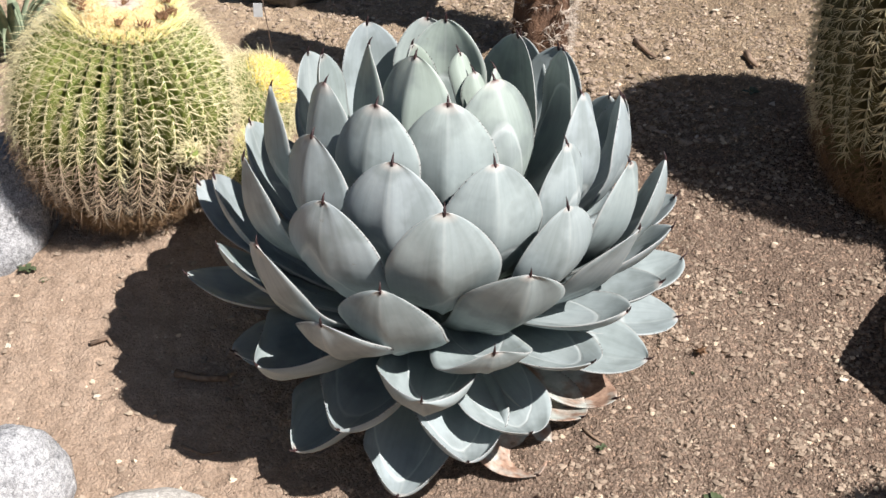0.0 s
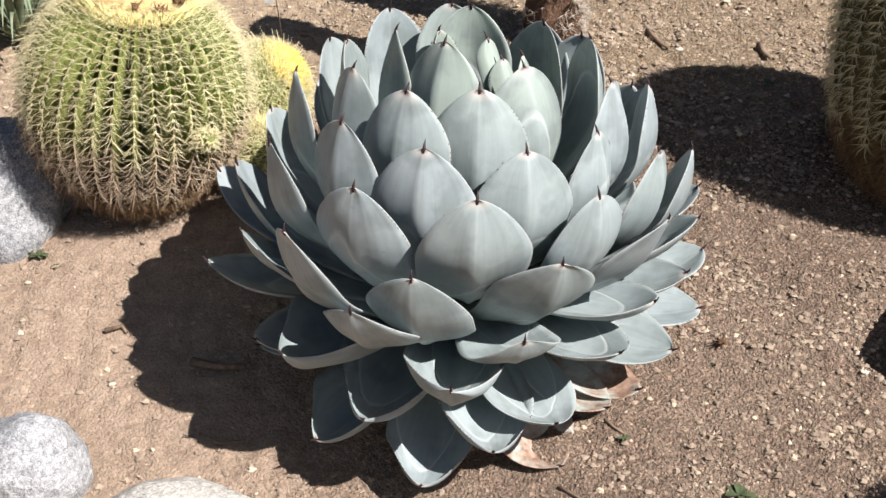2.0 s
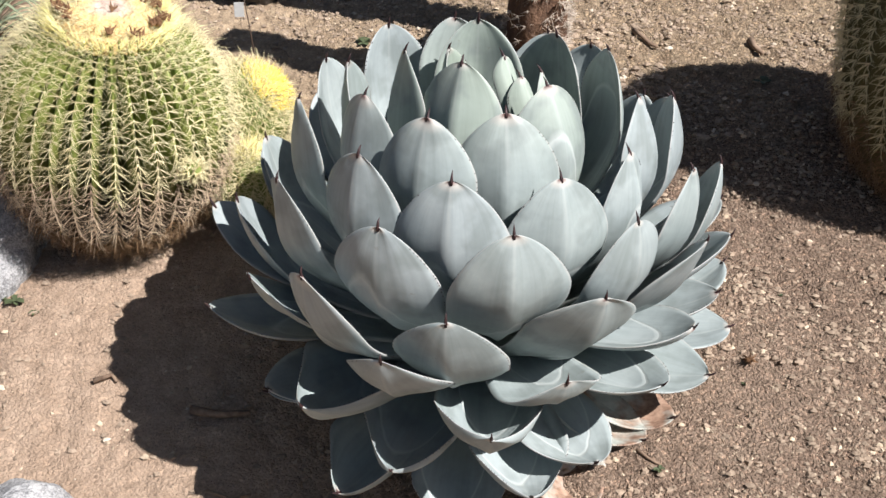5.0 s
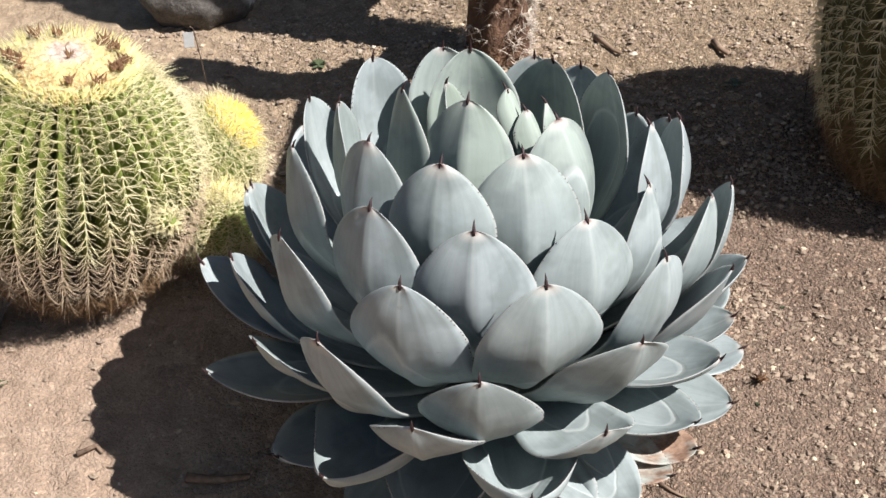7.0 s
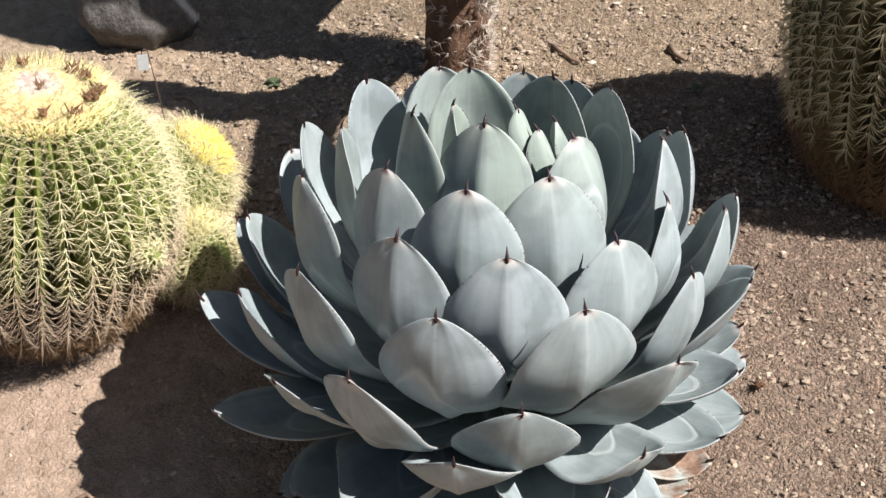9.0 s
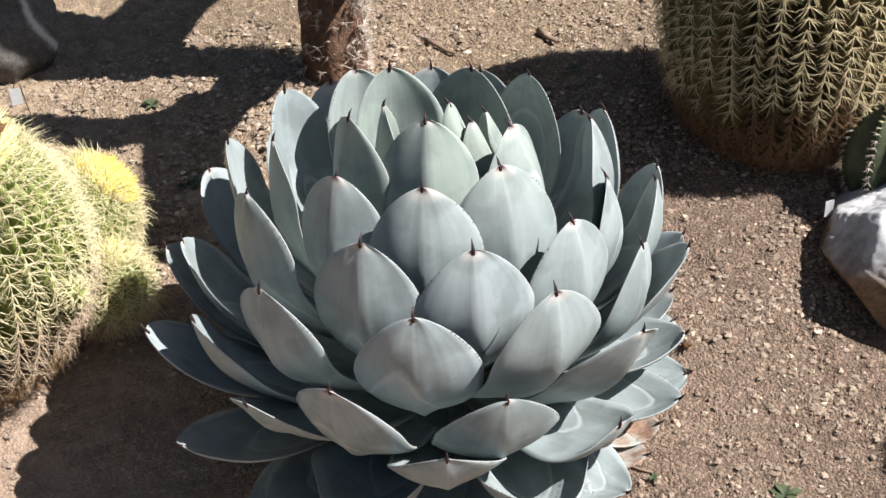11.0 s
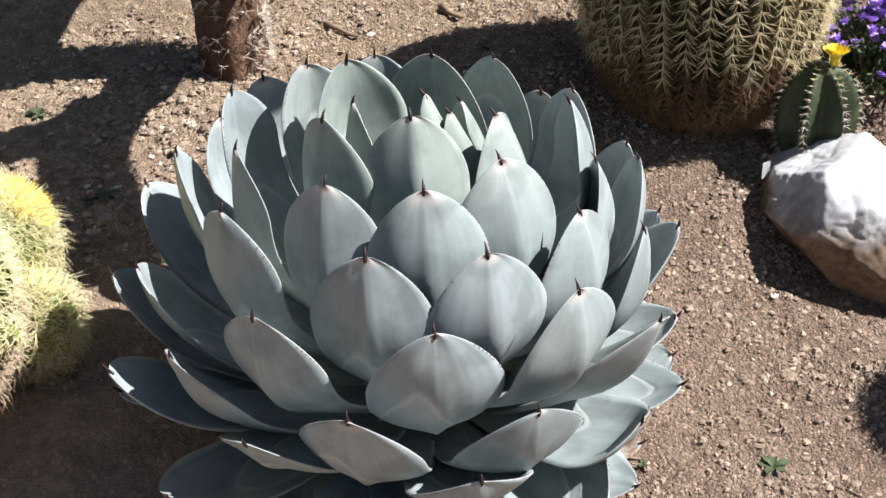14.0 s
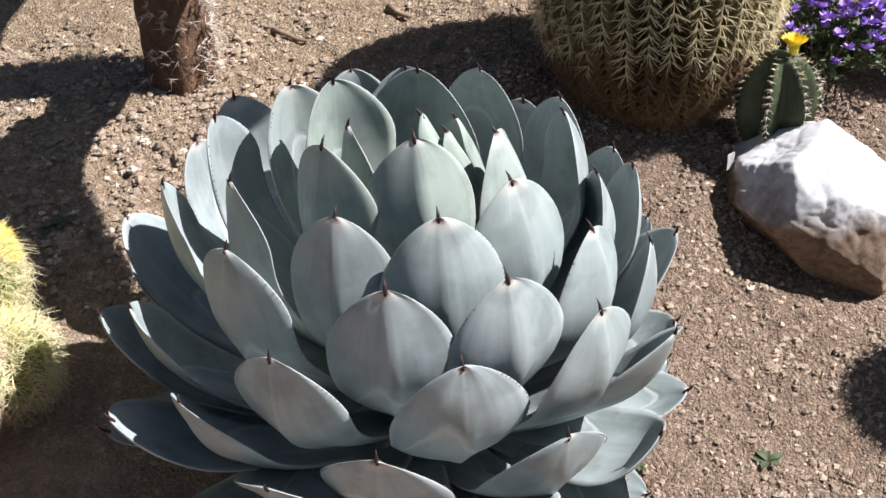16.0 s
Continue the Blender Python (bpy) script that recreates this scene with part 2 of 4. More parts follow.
M_OLD_LEAF = old_leaf_material()
M_SOIL = soil_material()
M_AGAVE = agave_material()
M_SPINE_DARK = plain("dark_spine", (0.014, 0.009, 0.010), (0.05, 0.022, 0.022), 200, 0.5)
M_STEM = plain("agave_stem", (0.10, 0.08, 0.05), (0.22, 0.19, 0.13), 60, 0.9)
def barrel_skin():
    """Green above; brown and corky at the old foot, darkened further for its shade."""
    m, nt, b = material("barrel_skin", 0.6, 0.3)
    v = coords(nt)
    f, big = noise_tex(nt, v, 30), noise_tex(nt, v, 9, 3)
    col = ramp(nt, f, [(0.3, (0.10, 0.135, 0.022)), (0.7, (0.23, 0.26, 0.065))])
    shaded_cork = ramp(nt, f, [(0.3, (0.032, 0.021, 0.012)), (0.7, (0.10, 0.066, 0.036))])
    sep = nt.nodes.new("ShaderNodeSeparateXYZ")
    nt.links.new(v, sep.inputs[0])
    h = math_node(nt, "ADD", sep.outputs["Z"], math_node(nt, "MULTIPLY", math_node(nt, "SUBTRACT", big, 0.5), 0.10))
    col = mix(nt, ramp(nt, h, [(0.12, (1, 1, 1)), (0.30, (0, 0, 0))]), col, shaded_cork)
    nt.links.new(col, b.inputs["Base Color"])
    bump(nt, b, noise_tex(nt, v, 90), 0.3, 0.002)
    return m


M_BARREL_FOOT = barrel_skin()
M_BARREL = plain("barrel_skin", (0.12, 0.165, 0.035), (0.27, 0.31, 0.09), 30, 0.6)
M_BARREL_OLD = plain("barrel_skin_old", (0.065, 0.052, 0.020), (0.15, 0.125, 0.05), 30, 0.75)
M_SPINE_GOLD = plain("golden_spine", (0.56, 0.47, 0.22), (0.80, 0.71, 0.44), 25, 0.5, 0.1, per_island=0.25)
M_SPINE_STRAW = plain("straw_spine", (0.56, 0.44, 0.22), (0.84, 0.70, 0.43), 25, 0.55, 0.1, per_island=0.25)
# brown of aged spines, with the shade near the foot mixed in
M_SPINE_OLD_SHADED = plain("old_shaded_spine", (0.13, 0.07, 0.036), (0.30, 0.19, 0.10), 25, 0.65, 0.1, per_island=0.3)
M_SPINE_YOUNG = plain("young_spine", (0.62, 0.52, 0.16), (0.82, 0.74, 0.34), 25, 0.55, 0.1, per_island=0.25)
M_SPINE_PALE = plain("pale_old_spine", (0.30, 0.21, 0.13), (0.60, 0.47, 0.33), 14, 0.65, 0.1, per_island=0.35)
def wool_material():
    m, nt, b = material("cream_wool", 0.95, 0.1)
    v = coords(nt)
    f, big = noise_tex(nt, v, 110, 4, 0.65), noise_tex(nt, v, 22, 4)
    col = ramp(nt, f, [(0.3, (0.50, 0.34, 0.14)), (0.7, (0.76, 0.58, 0.29))])
    col = mix(nt, ramp(nt, big, [(0.45, (0, 0, 0)), (0.65, (0.45,) * 3)]), col, (0.70, 0.44, 0.20))
    sep = nt.nodes.new("ShaderNodeSeparateXYZ")
    nt.links.new(v, sep.inputs[0])
    r2 = math_node(nt, "ADD", math_node(nt, "MULTIPLY", sep.outputs["X"], sep.outputs["X"]), math_node(nt, "MULTIPLY", sep.outputs["Y"], sep.outputs["Y"]))
    r = math_node(nt, "ADD", math_node(nt, "SQRT", r2), math_node(nt, "MULTIPLY", math_node(nt, "SUBTRACT", big, 0.5), 0.05))
    col = mix(nt, ramp(nt, r, [(0.022, (0.85,) * 3), (0.048, (0, 0, 0))]), col, ramp(nt, f, [(0.3, (0.30, 0.23, 0.21)), (0.7, (0.56, 0.47, 0.42))]))
    nt.links.new(col, b.inputs["Base Color"])
    bump(nt, b, math_node(nt, "ADD", f, big), 0.8, 0.008)
    return m


M_WOOL = wool_material()
M_BROWN = plain("dry_flower", (0.075, 0.036, 0.018), (0.22, 0.12, 0.058), 120, 0.9)
M_YELLOW = plain("yellow_bristle", (0.75, 0.52, 0.05), (0.88, 0.72, 0.16), 60, 0.6)
M_PETAL = plain("yellow_petal", (0.85, 0.62, 0.03), (0.92, 0.78, 0.10), 60, 0.5)
M_PURPLE = plain("violet_petal", (0.34, 0.19, 0.66), (0.60, 0.42, 0.90), 60, 0.6)
M_LEAF = plain("green_leaf", (0.035, 0.06, 0.025), (0.09, 0.13, 0.05), 40, 0.6)
M_WEED = plain("weed_leaf", (0.045, 0.062, 0.028), (0.095, 0.115, 0.055), 60, 0.6)
M_GREEN_BALL = plain("ball_cactus_skin", (0.026, 0.036, 0.020), (0.075, 0.092, 0.042), 40, 0.55)
M_TRUNK = plain("trunk_bark", (0.055, 0.030, 0.020), (0.20, 0.115, 0.07), 34, 0.9, 0.9, 0.01)
M_TRUNK_SPINE = plain("grey_trunk_spine", (0.36, 0.29, 0.23), (0.64, 0.55, 0.46), 60, 0.7, per_island=0.3)
M_WHITE_ROCK = rock_material("white_rock", (0.28, 0.28, 0.29), (0.55, 0.545, 0.54), (0.80, 0.79, 0.78), 7, True, 0.22)
M_GREY_ROCK = rock_material("granite", (0.17, 0.17, 0.18), (0.35, 0.35, 0.355), (0.58, 0.575, 0.565), 9, False, 1.5)
M_BOULDER = rock_material("grey_boulder", (0.11, 0.11, 0.118), (0.25, 0.25, 0.255), (0.46, 0.455, 0.45), 8, False, 1.5)
M_TAN_ROCK = rock_material("pale_granite", (0.34, 0.31, 0.27), (0.52, 0.48, 0.42), (0.70, 0.66, 0.60), 9, False, 1.3)
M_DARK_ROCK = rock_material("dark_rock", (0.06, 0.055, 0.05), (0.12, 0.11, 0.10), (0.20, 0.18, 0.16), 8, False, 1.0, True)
M_PEBBLE = plain("pebble", (0.26, 0.195, 0.138), (0.50, 0.405, 0.295), 90, 0.9, per_island=0.55)
M_PALE_PEBBLE = plain("pale_pebble", (0.36, 0.29, 0.22), (0.56, 0.48, 0.38), 90, 0.9, per_island=0.4)
M_CLOD = plain("soil_clod", (0.20, 0.148, 0.106), (0.36, 0.278, 0.205), 120, 0.95, per_island=0.25)
M_STRAP = plain("strap_leaf_skin", (0.12, 0.16, 0.09), (0.28, 0.31, 0.20), 30, 0.6)
M_TAG = plain("white_tag", (0.40, 0.40, 0.39), (0.56, 0.56, 0.54), 40, 0.5)
M_WIRE = plain("rusty_wire", (0.06, 0.04, 0.03), (0.16, 0.11, 0.08), 80, 0.6)
M_TWIG = plain("dry_twig", (0.10, 0.06, 0.04), (0.28, 0.20, 0.14), 90, 0.9)


# ---- helpers for meshes ----
def mesh_of(name, verts, faces, mat, smooth=True):
    me = bpy.data.meshes.new(name)
    me.from_pydata([tuple(v) for v in verts], [], faces)
    for m in mat if isinstance(mat, (list, tuple)) else [mat]:
        me.materials.append(m)
    if smooth:
        me.polygons.foreach_set("use_smooth", [True] * len(me.polygons))
    me.update()
    return me


def thing(name, loc, label, category, group="", kind=""):
    ob = new(name)
    ob.location = loc
    ob.empty_display_size = 0.05
    return tagged(ob, label, category, group, kind)


def part(name, me, parent, label="", kind=""):
    ob = new(name, me)
    ob.parent = parent
    return tagged(ob, label, kind=kind)


class Soup:
    """Verts and faces gathered for one mesh."""

    def __init__(self):
        self.v, self.f = [], []

    def tube(self, pts, radii, sides=5, cap=True):
        n0 = len(self.v)
        up = Vector((0.31, 0.17, 0.93))
        for i, p in enumerate(pts):
            t = (Vector(pts[min(i + 1, len(pts) - 1)]) - Vector(pts[max(i - 1, 0)])).normalized()
            a = t.cross(up)
            a = (a if a.length > 1e-4 else t.cross(Vector((1, 0, 0)))).normalized()
            b = t.cross(a)
            for k in range(sides):
                w = 2 * math.pi * k / sides
                self.v.append(Vector(p) + radii[i] * (math.cos(w) * a + math.sin(w) * b))
        for i in range(len(pts) - 1):
            for k in range(sides):
                q, r = n0 + i * sides, (k + 1) % sides
                self.f.append((q + k, q + r, q + sides + r, q + sides + k))
        if cap:
            self.f.append(tuple(n0 + k for k in reversed(range(sides))))
            self.f.append(tuple(n0 + (len(pts) - 1) * sides + k for k in range(sides)))

    def cone(self, base, tip, r, sides=3):
        n0, d = len(self.v), (Vector(tip) - Vector(base)).normalized()
        a = d.cross(Vector((0.3, 0.5, 0.81)))
        a = (a if a.length > 1e-3 else d.cross(Vector((1, 0, 0)))).normalized()
        b = d.cross(a)
        for k in range(sides):
            w = 2 * math.pi * k / sides
            self.v.append(Vector(base) + r * (math.cos(w) * a + math.sin(w) * b))
        self.v.append(Vector(tip))
        for k in range(sides):
            self.f.append((n0 + k, n0 + (k + 1) % sides, n0 + sides))

    def blob(self, c, r, squash=0.7, seed=0.0, rough=0.25):
        """A small uneven stone."""
        n0 = len(self.v)
        rings = ((-0.9, 0.35), (-0.35, 0.92), (0.3, 0.95), (0.85, 0.45))
        turn = seed * 7.1
        for z, w in rings:
            for k in range(6):
                a = turn + k * math.pi / 3
                q = 1 + rough * noise.noise(Vector((seed * 13 + z * 2, math.cos(a) * 1.7, math.sin(a) * 1.7 + seed)))
                self.v.append(Vector(c) + Vector((r * w * q * math.cos(a) * 1.15, r * w * q * math.sin(a), r * squash * z * q)))
        for i in range(3):
            for k in range(6):
                q, s = n0 + 6 * i, (k + 1) % 6
                self.f.append((q + k, q + s, q + 6 + s, q + 6 + k))
        self.f.append(tuple(n0 + k for k in reversed(range(6))))
        self.f.append(tuple(n0 + 18 + k for k in range(6)))

    def mesh(self, name, mat, smooth=True):
        return mesh_of(name, self.v, self.f, mat, smooth)


# ---- ground: a sandy bank that rises away from the path ----
def ground_z(x, y, fine=True):
    xx, yy = max(-6.0, min(6.0, x)), max(-3.0, min(5.0, y))
    z = 0.034 + 0.064 * xx + 0.308 * yy - 0.177 * 0.08 * math.log(1 + math.exp(min(60.0, (yy - 0.55) / 0.08)))     # flattens out at the back
    if fine:
        fade = max(0.0, 1 - max(abs(x), abs(y)) / 8)
        z += fade * (0.030 * noise.noise(Vector((x * 1.7, y * 1.7, 3.1))) + 0.010 * noise.noise(Vector((x * 6, y * 6, 1.7))))
        if abs(x) < 2.5 and -2.5 < y < 3:
            rough = max(0.0, min(1.0, (y - 0.35) / 0.3)) * max(0.0, min(1.0, (x + 0.6) / 0.3))
            z += (0.006 + 0.004 * rough) * noise.noise(Vector((x * 20, y * 20, 5.0))) + (0.0055 + 0.004 * rough) * noise.noise(Vector((x * 60, y * 60, 8.0)))
    return z


def ground_sheet():
    def axis(a, b, step):
        n = int((b - a) / step)
        inner = [a + (b - a) * i / n for i in range(n + 1)]
        outer = [0.15, 0.4, 0.9, 1.8, 3.5, 7, 15, 40, 120, 400]
        return [a - o for o in reversed(outer)] + inner + [b + o for o in outer]
    xs, ys = axis(-1.4, 1.7, 0.008), axis(-0.7, 1.7, 0.008)
    nx = len(xs)
    verts = [(x, y, ground_z(x, y)) for y in ys for x in xs]
    faces = [(j * nx + i, j * nx + i + 1, (j + 1) * nx + i + 1, (j + 1) * nx + i) for j in range(len(ys) - 1) for i in range(nx - 1)]
    return tagged(new("ground", mesh_of("ground", verts, faces, M_SOIL)), "dry sandy brown soil of a sloping cactus bed", "ground", kind="structure")


ground = ground_sheet()


# ---- the agave ----
AGAVE = Vector((0.024, 0.022, 0.02))


def leaf_half_width(d, width, length):
    """Share of the full half width at a distance from the tip: a round end, then a slow taper to the foot."""
    end = min(0.66 * width, 0.42 * length)
    if d < end:
        return max(0.0, 1 - (1 - d / end) ** 1.9) ** 0.62
    u = (d - end) / (length - end)
    return 1 - 0.52 * u * u * (3 - 2 * u)


def tip_lean(z):
    """Degrees by which a leaf's end leans outwards, by the height of its tip."""
    table = ((-0.1, 70), (0.0, 64), (0.09, 58), (0.14, 50), (0.2, 38), (0.26, 26), (0.32, 17), (0.36, 12), (0.42, 1), (0.52, -16), (0.57, -23), (0.62, -27), (0.66, -28), (0.8, -28))
    for (a, p), (b, q) in zip(table, table[1:]):
        if z <= b:
            return p + (q - p) * (z - a) / (b - a)
    return -28


def agave_leaf(parent, az, reach, tip_z, width, cup=0.20, lean=0.0, lip=0.0, mat=None):
    """One cupped leaf: from the stem out and up to its tip, at an azimuth in degrees."""
    a = radians(az)
    out, side, up = Vector((math.cos(a), math.sin(a), 0)), Vector((-math.sin(a), math.cos(a), 0)), Vector((0, 0, 1))
    k = max(0.0, min(1.0, tip_z / 0.65))
    low = max(0.0, min(1.0, (0.41 - tip_z) / 0.10))         # older leaves: feet at the level of their own tier
    foot = 0.10 - 0.04 * k + 0.19 * k ** 3
    p0 = out * (0.055 - 0.035 * k) + up * (foot + low * (0.11 + 0.26 * max(0.0, tip_z) - foot))
    p2 = out * reach + up * (tip_z - AGAVE.z)
    length = (p2 - p0).length
    phi = radians(tip_lean(tip_z) + lean + 10 + 11 * math.cos(a - radians(115)))     # more open at the back
    p1 = p2 - (out * math.sin(phi) + up * math.cos(phi)) * (0.23 + 0.08 * max(0.0, min(1.0, (tip_z - 0.36) / 0.08)) + 0.09 * max(0.0, min(1.0, (tip_z - 0.52) / 0.10))) * length      # a belly, then the end turned up
    down = (p1 - p0.lerp(p2, 0.5))
    down = down - (p2 - p0) * (down.dot(p2 - p0) / length ** 2)
    if phi > radians(52):
        down = -up

    def curve(s, w=2.1):
        a0, a1, a2 = (1 - s) ** 2, 2 * w * s * (1 - s), s * s
        return (p0 * a0 + p1 * a1 + p2 * a2) / (a0 + a1 + a2)

    fine_s = [i / 80 for i in range(81)]
    run = [0.0]
    for a0, a1 in zip(fine_s, fine_s[1:]):
        run.append(run[-1] + (curve(a1) - curve(a0)).length)

    def along_leaf(f):
        """The curve's parameter at a share of its length."""
        want = f * run[-1]
        i = min(79, max(k for k in range(81) if run[k] <= want + 1e-9))
        return min(1.0, (i + (want - run[i]) / (run[i + 1] - run[i])) / 80)

    nu, nv = 26, 14
    rng = random.Random(int(az * 10 + tip_z * 1000))
    twist, wob = rng.uniform(-0.16, 0.16), rng.uniform(0, 50)
    rows = []
    for i in range(nu + 1):
        s = i / nu
        s = 1 - (1 - s) ** 1.7
        c = curve(along_leaf(s))
        t = (curve(along_leaf(min(1, s + 0.01))) - curve(along_leaf(max(0, s - 0.01)))).normalized()
        n = side.cross(t).normalized()             # towards the axis
        if n.dot(-down) < 0:
            n = -n
        hw = 0.5 * width * leaf_half_width((1 - s) * run[-1], width, run[-1])
        th = (0.017 * (1 - s) ** 0.8 + 0.0035) * (0.3 + 0.7 * min(1, hw / (0.3 * width)))
        rows.append((c, n, side * math.cos(twist * s) + n * math.sin(twist * s), hw, th, s))
    verts, faces = [], []
    for face in (1, -1):
        for c, n, sd, hw, th, s in rows:
            for j in range(nv + 1):
                v = 2 * j / nv - 1
                kf = 0.45 * max(0.0, min(1.0, (s - 0.45) / 0.3))            # keeled towards the tip, round below
                dent = cup * width * (kf * abs(v) ** 1.3 + (1 - kf) * v * v) * (hw / (0.5 * width)) ** 2 * (0.55 + 0.45 * s)
                dent += lip * width * max(0.0, (abs(v) - 0.66) / 0.34) ** 2 * min(1.0, hw / (0.4 * width))      # margin curled up
                w = 0.004 * noise.noise(Vector((s * 3 + wob, v * 1.6, wob)))
                edge = max(0.0, 1 - v * v) ** 0.5
                keel = 0.006 * math.exp(-(v / 0.12) ** 2) * s * (1 - s) * 4 * (-1 if face < 0 else 0.4)
                verts.append(c + sd * hw * v + n * (dent + w + face * th * (0.22 + 0.78 * edge) * 0.5 + (keel if face < 0 else -keel)))
    m1 = (nu + 1) * (nv + 1)
    for i in range(nu):
        for j in range(nv):
            q = i * (nv + 1) + j
            faces.append((q, q + 1, q + nv + 2, q + nv + 1))
            q += m1
            faces.append((q + nv + 1, q + nv + 2, q + 1, q))
        for q, r in ((i * (nv + 1), (i + 1) * (nv + 1)), ((i + 1) * (nv + 1) + nv, i * (nv + 1) + nv)):
            faces.append((q, r, r + m1, q + m1))
    me = mesh_of("leaf", verts, faces, mat or M_AGAVE)
    across = [j / nv for _ in range(2 * (nu + 1)) for j in range(nv + 1)]
    along = [rows[i][5] for _ in range(2) for i in range(nu + 1) for j in range(nv + 1)]
    uv = me.uv_layers.new(name="leaf_uv")
    for lp in me.loops:
        uv.data[lp.index].uv = (across[lp.vertex_index], along[lp.vertex_index])
    leaf = part("leaf", me, parent)
    # end spine, and the small teeth along both edges
    c, n, sd, hw, th, s = rows[-1]
    t = (rows[-1][0] - rows[-3][0]).normalized()
    sp = Soup()
    sp.tube([c - t * 0.007, c - t * 0.001, c + t * 0.006 + n * 0.0006, c + t * rng.uniform(0.010, 0.015) + n * 0.003], [0.0019, 0.0025, 0.0015, 0.0003], 7)
    part("end_spine", sp.mesh("end_spine", M_SPINE_DARK), leaf)
    te = Soup()
    for sgn in (-1, 1):
        for i in range(8, nu - 4):
            c, n, sd, hw, th, s = rows[i]
            for sub in (0.2, 0.7):
                c2, n2, sd2, hw2, th2, s2 = rows[i + 1]
                cc, hh = c.lerp(c2, sub), hw + (hw2 - hw) * sub
                p = cc + sd * hh * sgn + n * (cup * width * (hh / (0.5 * width)) ** 2 * (0.55 + 0.45 * s) + lip * width * min(1.0, hh / (0.4 * width)))
                d = (sd * sgn * 0.8 + (c2 - c).normalized() * 0.7).normalized()
                if rng.random() < 0.7:
                    te.cone(p - d * 0.0012, p + d * rng.uniform(0.0003, 0.0011), 0.0010, 3)
    part("teeth", te.mesh("teeth", M_SPINE_DARK), leaf, kind="stuff")
    return leaf


agave = thing("agave", AGAVE, "large blue-grey artichoke agave rosette with dark end spines", "agave")
# azimuth, reach and tip height of each leaf, with its width; from the heart outwards
HEART = [
    (-50, 0.032, 0.638, 0.042), (-46, 0.062, 0.614, 0.048), (-17, 0.080, 0.613, 0.056), (-116, 0.103, 0.655, 0.125), (-54, 0.124, 0.622, 0.142),
    (-173, 0.120, 0.646, 0.135), (90, 0.124, 0.644, 0.140), (40, 0.154, 0.627, 0.165), (155, 0.059, 0.633, 0.120),
]
INNER = [
    (100, 0.181, 0.630, 0.133), (-89, 0.199, 0.623, 0.154), (124, 0.242, 0.613, 0.133), (16, 0.198, 0.616, 0.142), (-147, 0.213, 0.620, 0.128),
    (-117, 0.217, 0.617, 0.147), (162, 0.211, 0.601, 0.133), (-22, 0.223, 0.595, 0.138), (64, 0.308, 0.567, 0.142),
]
UPPER = [
    (-173, 0.274, 0.583, 0.144), (144, 0.292, 0.568, 0.144), (-132, 0.284, 0.576, 0.149), (49, 0.304, 0.563, 0.149), (-2, 0.279, 0.565, 0.144),
    (-105, 0.282, 0.563, 0.161), (-75, 0.270, 0.557, 0.158), (-43, 0.246, 0.549, 0.139), (89, 0.402, 0.527, 0.144), (16, 0.312, 0.523, 0.144),
]
MIDDLE = [
    (-90, 0.340, 0.520, 0.167), (106, 0.354, 0.514, 0.145), (-27, 0.313, 0.509, 0.145), (-119, 0.347, 0.517, 0.160), (-154, 0.336, 0.512, 0.150),
    (-56, 0.315, 0.492, 0.150), (-7, 0.356, 0.470, 0.145), (130, 0.379, 0.474, 0.145), (161, 0.354, 0.460, 0.145), (-172, 0.373, 0.435, 0.150),
    (37, 0.371, 0.475, 0.145), (61, 0.396, 0.465, 0.145),
]
LOWER = [
    (-36, 0.359, 0.431, 0.150), (-71, 0.370, 0.429, 0.160), (-134, 0.387, 0.434, 0.155), (150, 0.397, 0.411, 0.150), (-103, 0.387, 0.417, 0.160),
    (-16, 0.377, 0.378, 0.150), (174, 0.419, 0.378, 0.150), (-153, 0.389, 0.374, 0.155), (-114, 0.417, 0.365, 0.150), (-79, 0.383, 0.318, 0.150),
    (13, 0.418, 0.340, 0.150), (50, 0.434, 0.365, 0.150), (80, 0.438, 0.375, 0.150), (117, 0.436, 0.375, 0.150),
]
SKIRT = [
    (-39, 0.363, 0.298, 0.150), (-14, 0.371, 0.271, 0.150), (-168, 0.429, 0.274, 0.150), (-53, 0.373, 0.250, 0.150), (-94, 0.411, 0.256, 0.150),
    (17, 0.463, 0.194, 0.150), (-28, 0.377, 0.177, 0.150), (-66, 0.337, 0.125, 0.155), (-132, 0.351, 0.049, 0.140), (-45, 0.321, 0.097, 0.135),
    (-133, 0.407, 0.237, 0.160), (-150, 0.384, 0.192, 0.150), (-116, 0.357, 0.137, 0.160), (-83, 0.341, 0.093, 0.155), (-102, 0.326, 0.008, 0.145),
    (-57, 0.292, -0.008, 0.150), (-31, 0.336, 0.096, 0.130), (-6, 0.407, 0.175, 0.140), (146, 0.434, 0.196, 0.150), (119, 0.436, 0.265, 0.150),
    (42, 0.432, 0.265, 0.150), (-166, 0.354, 0.111, 0.130),
]
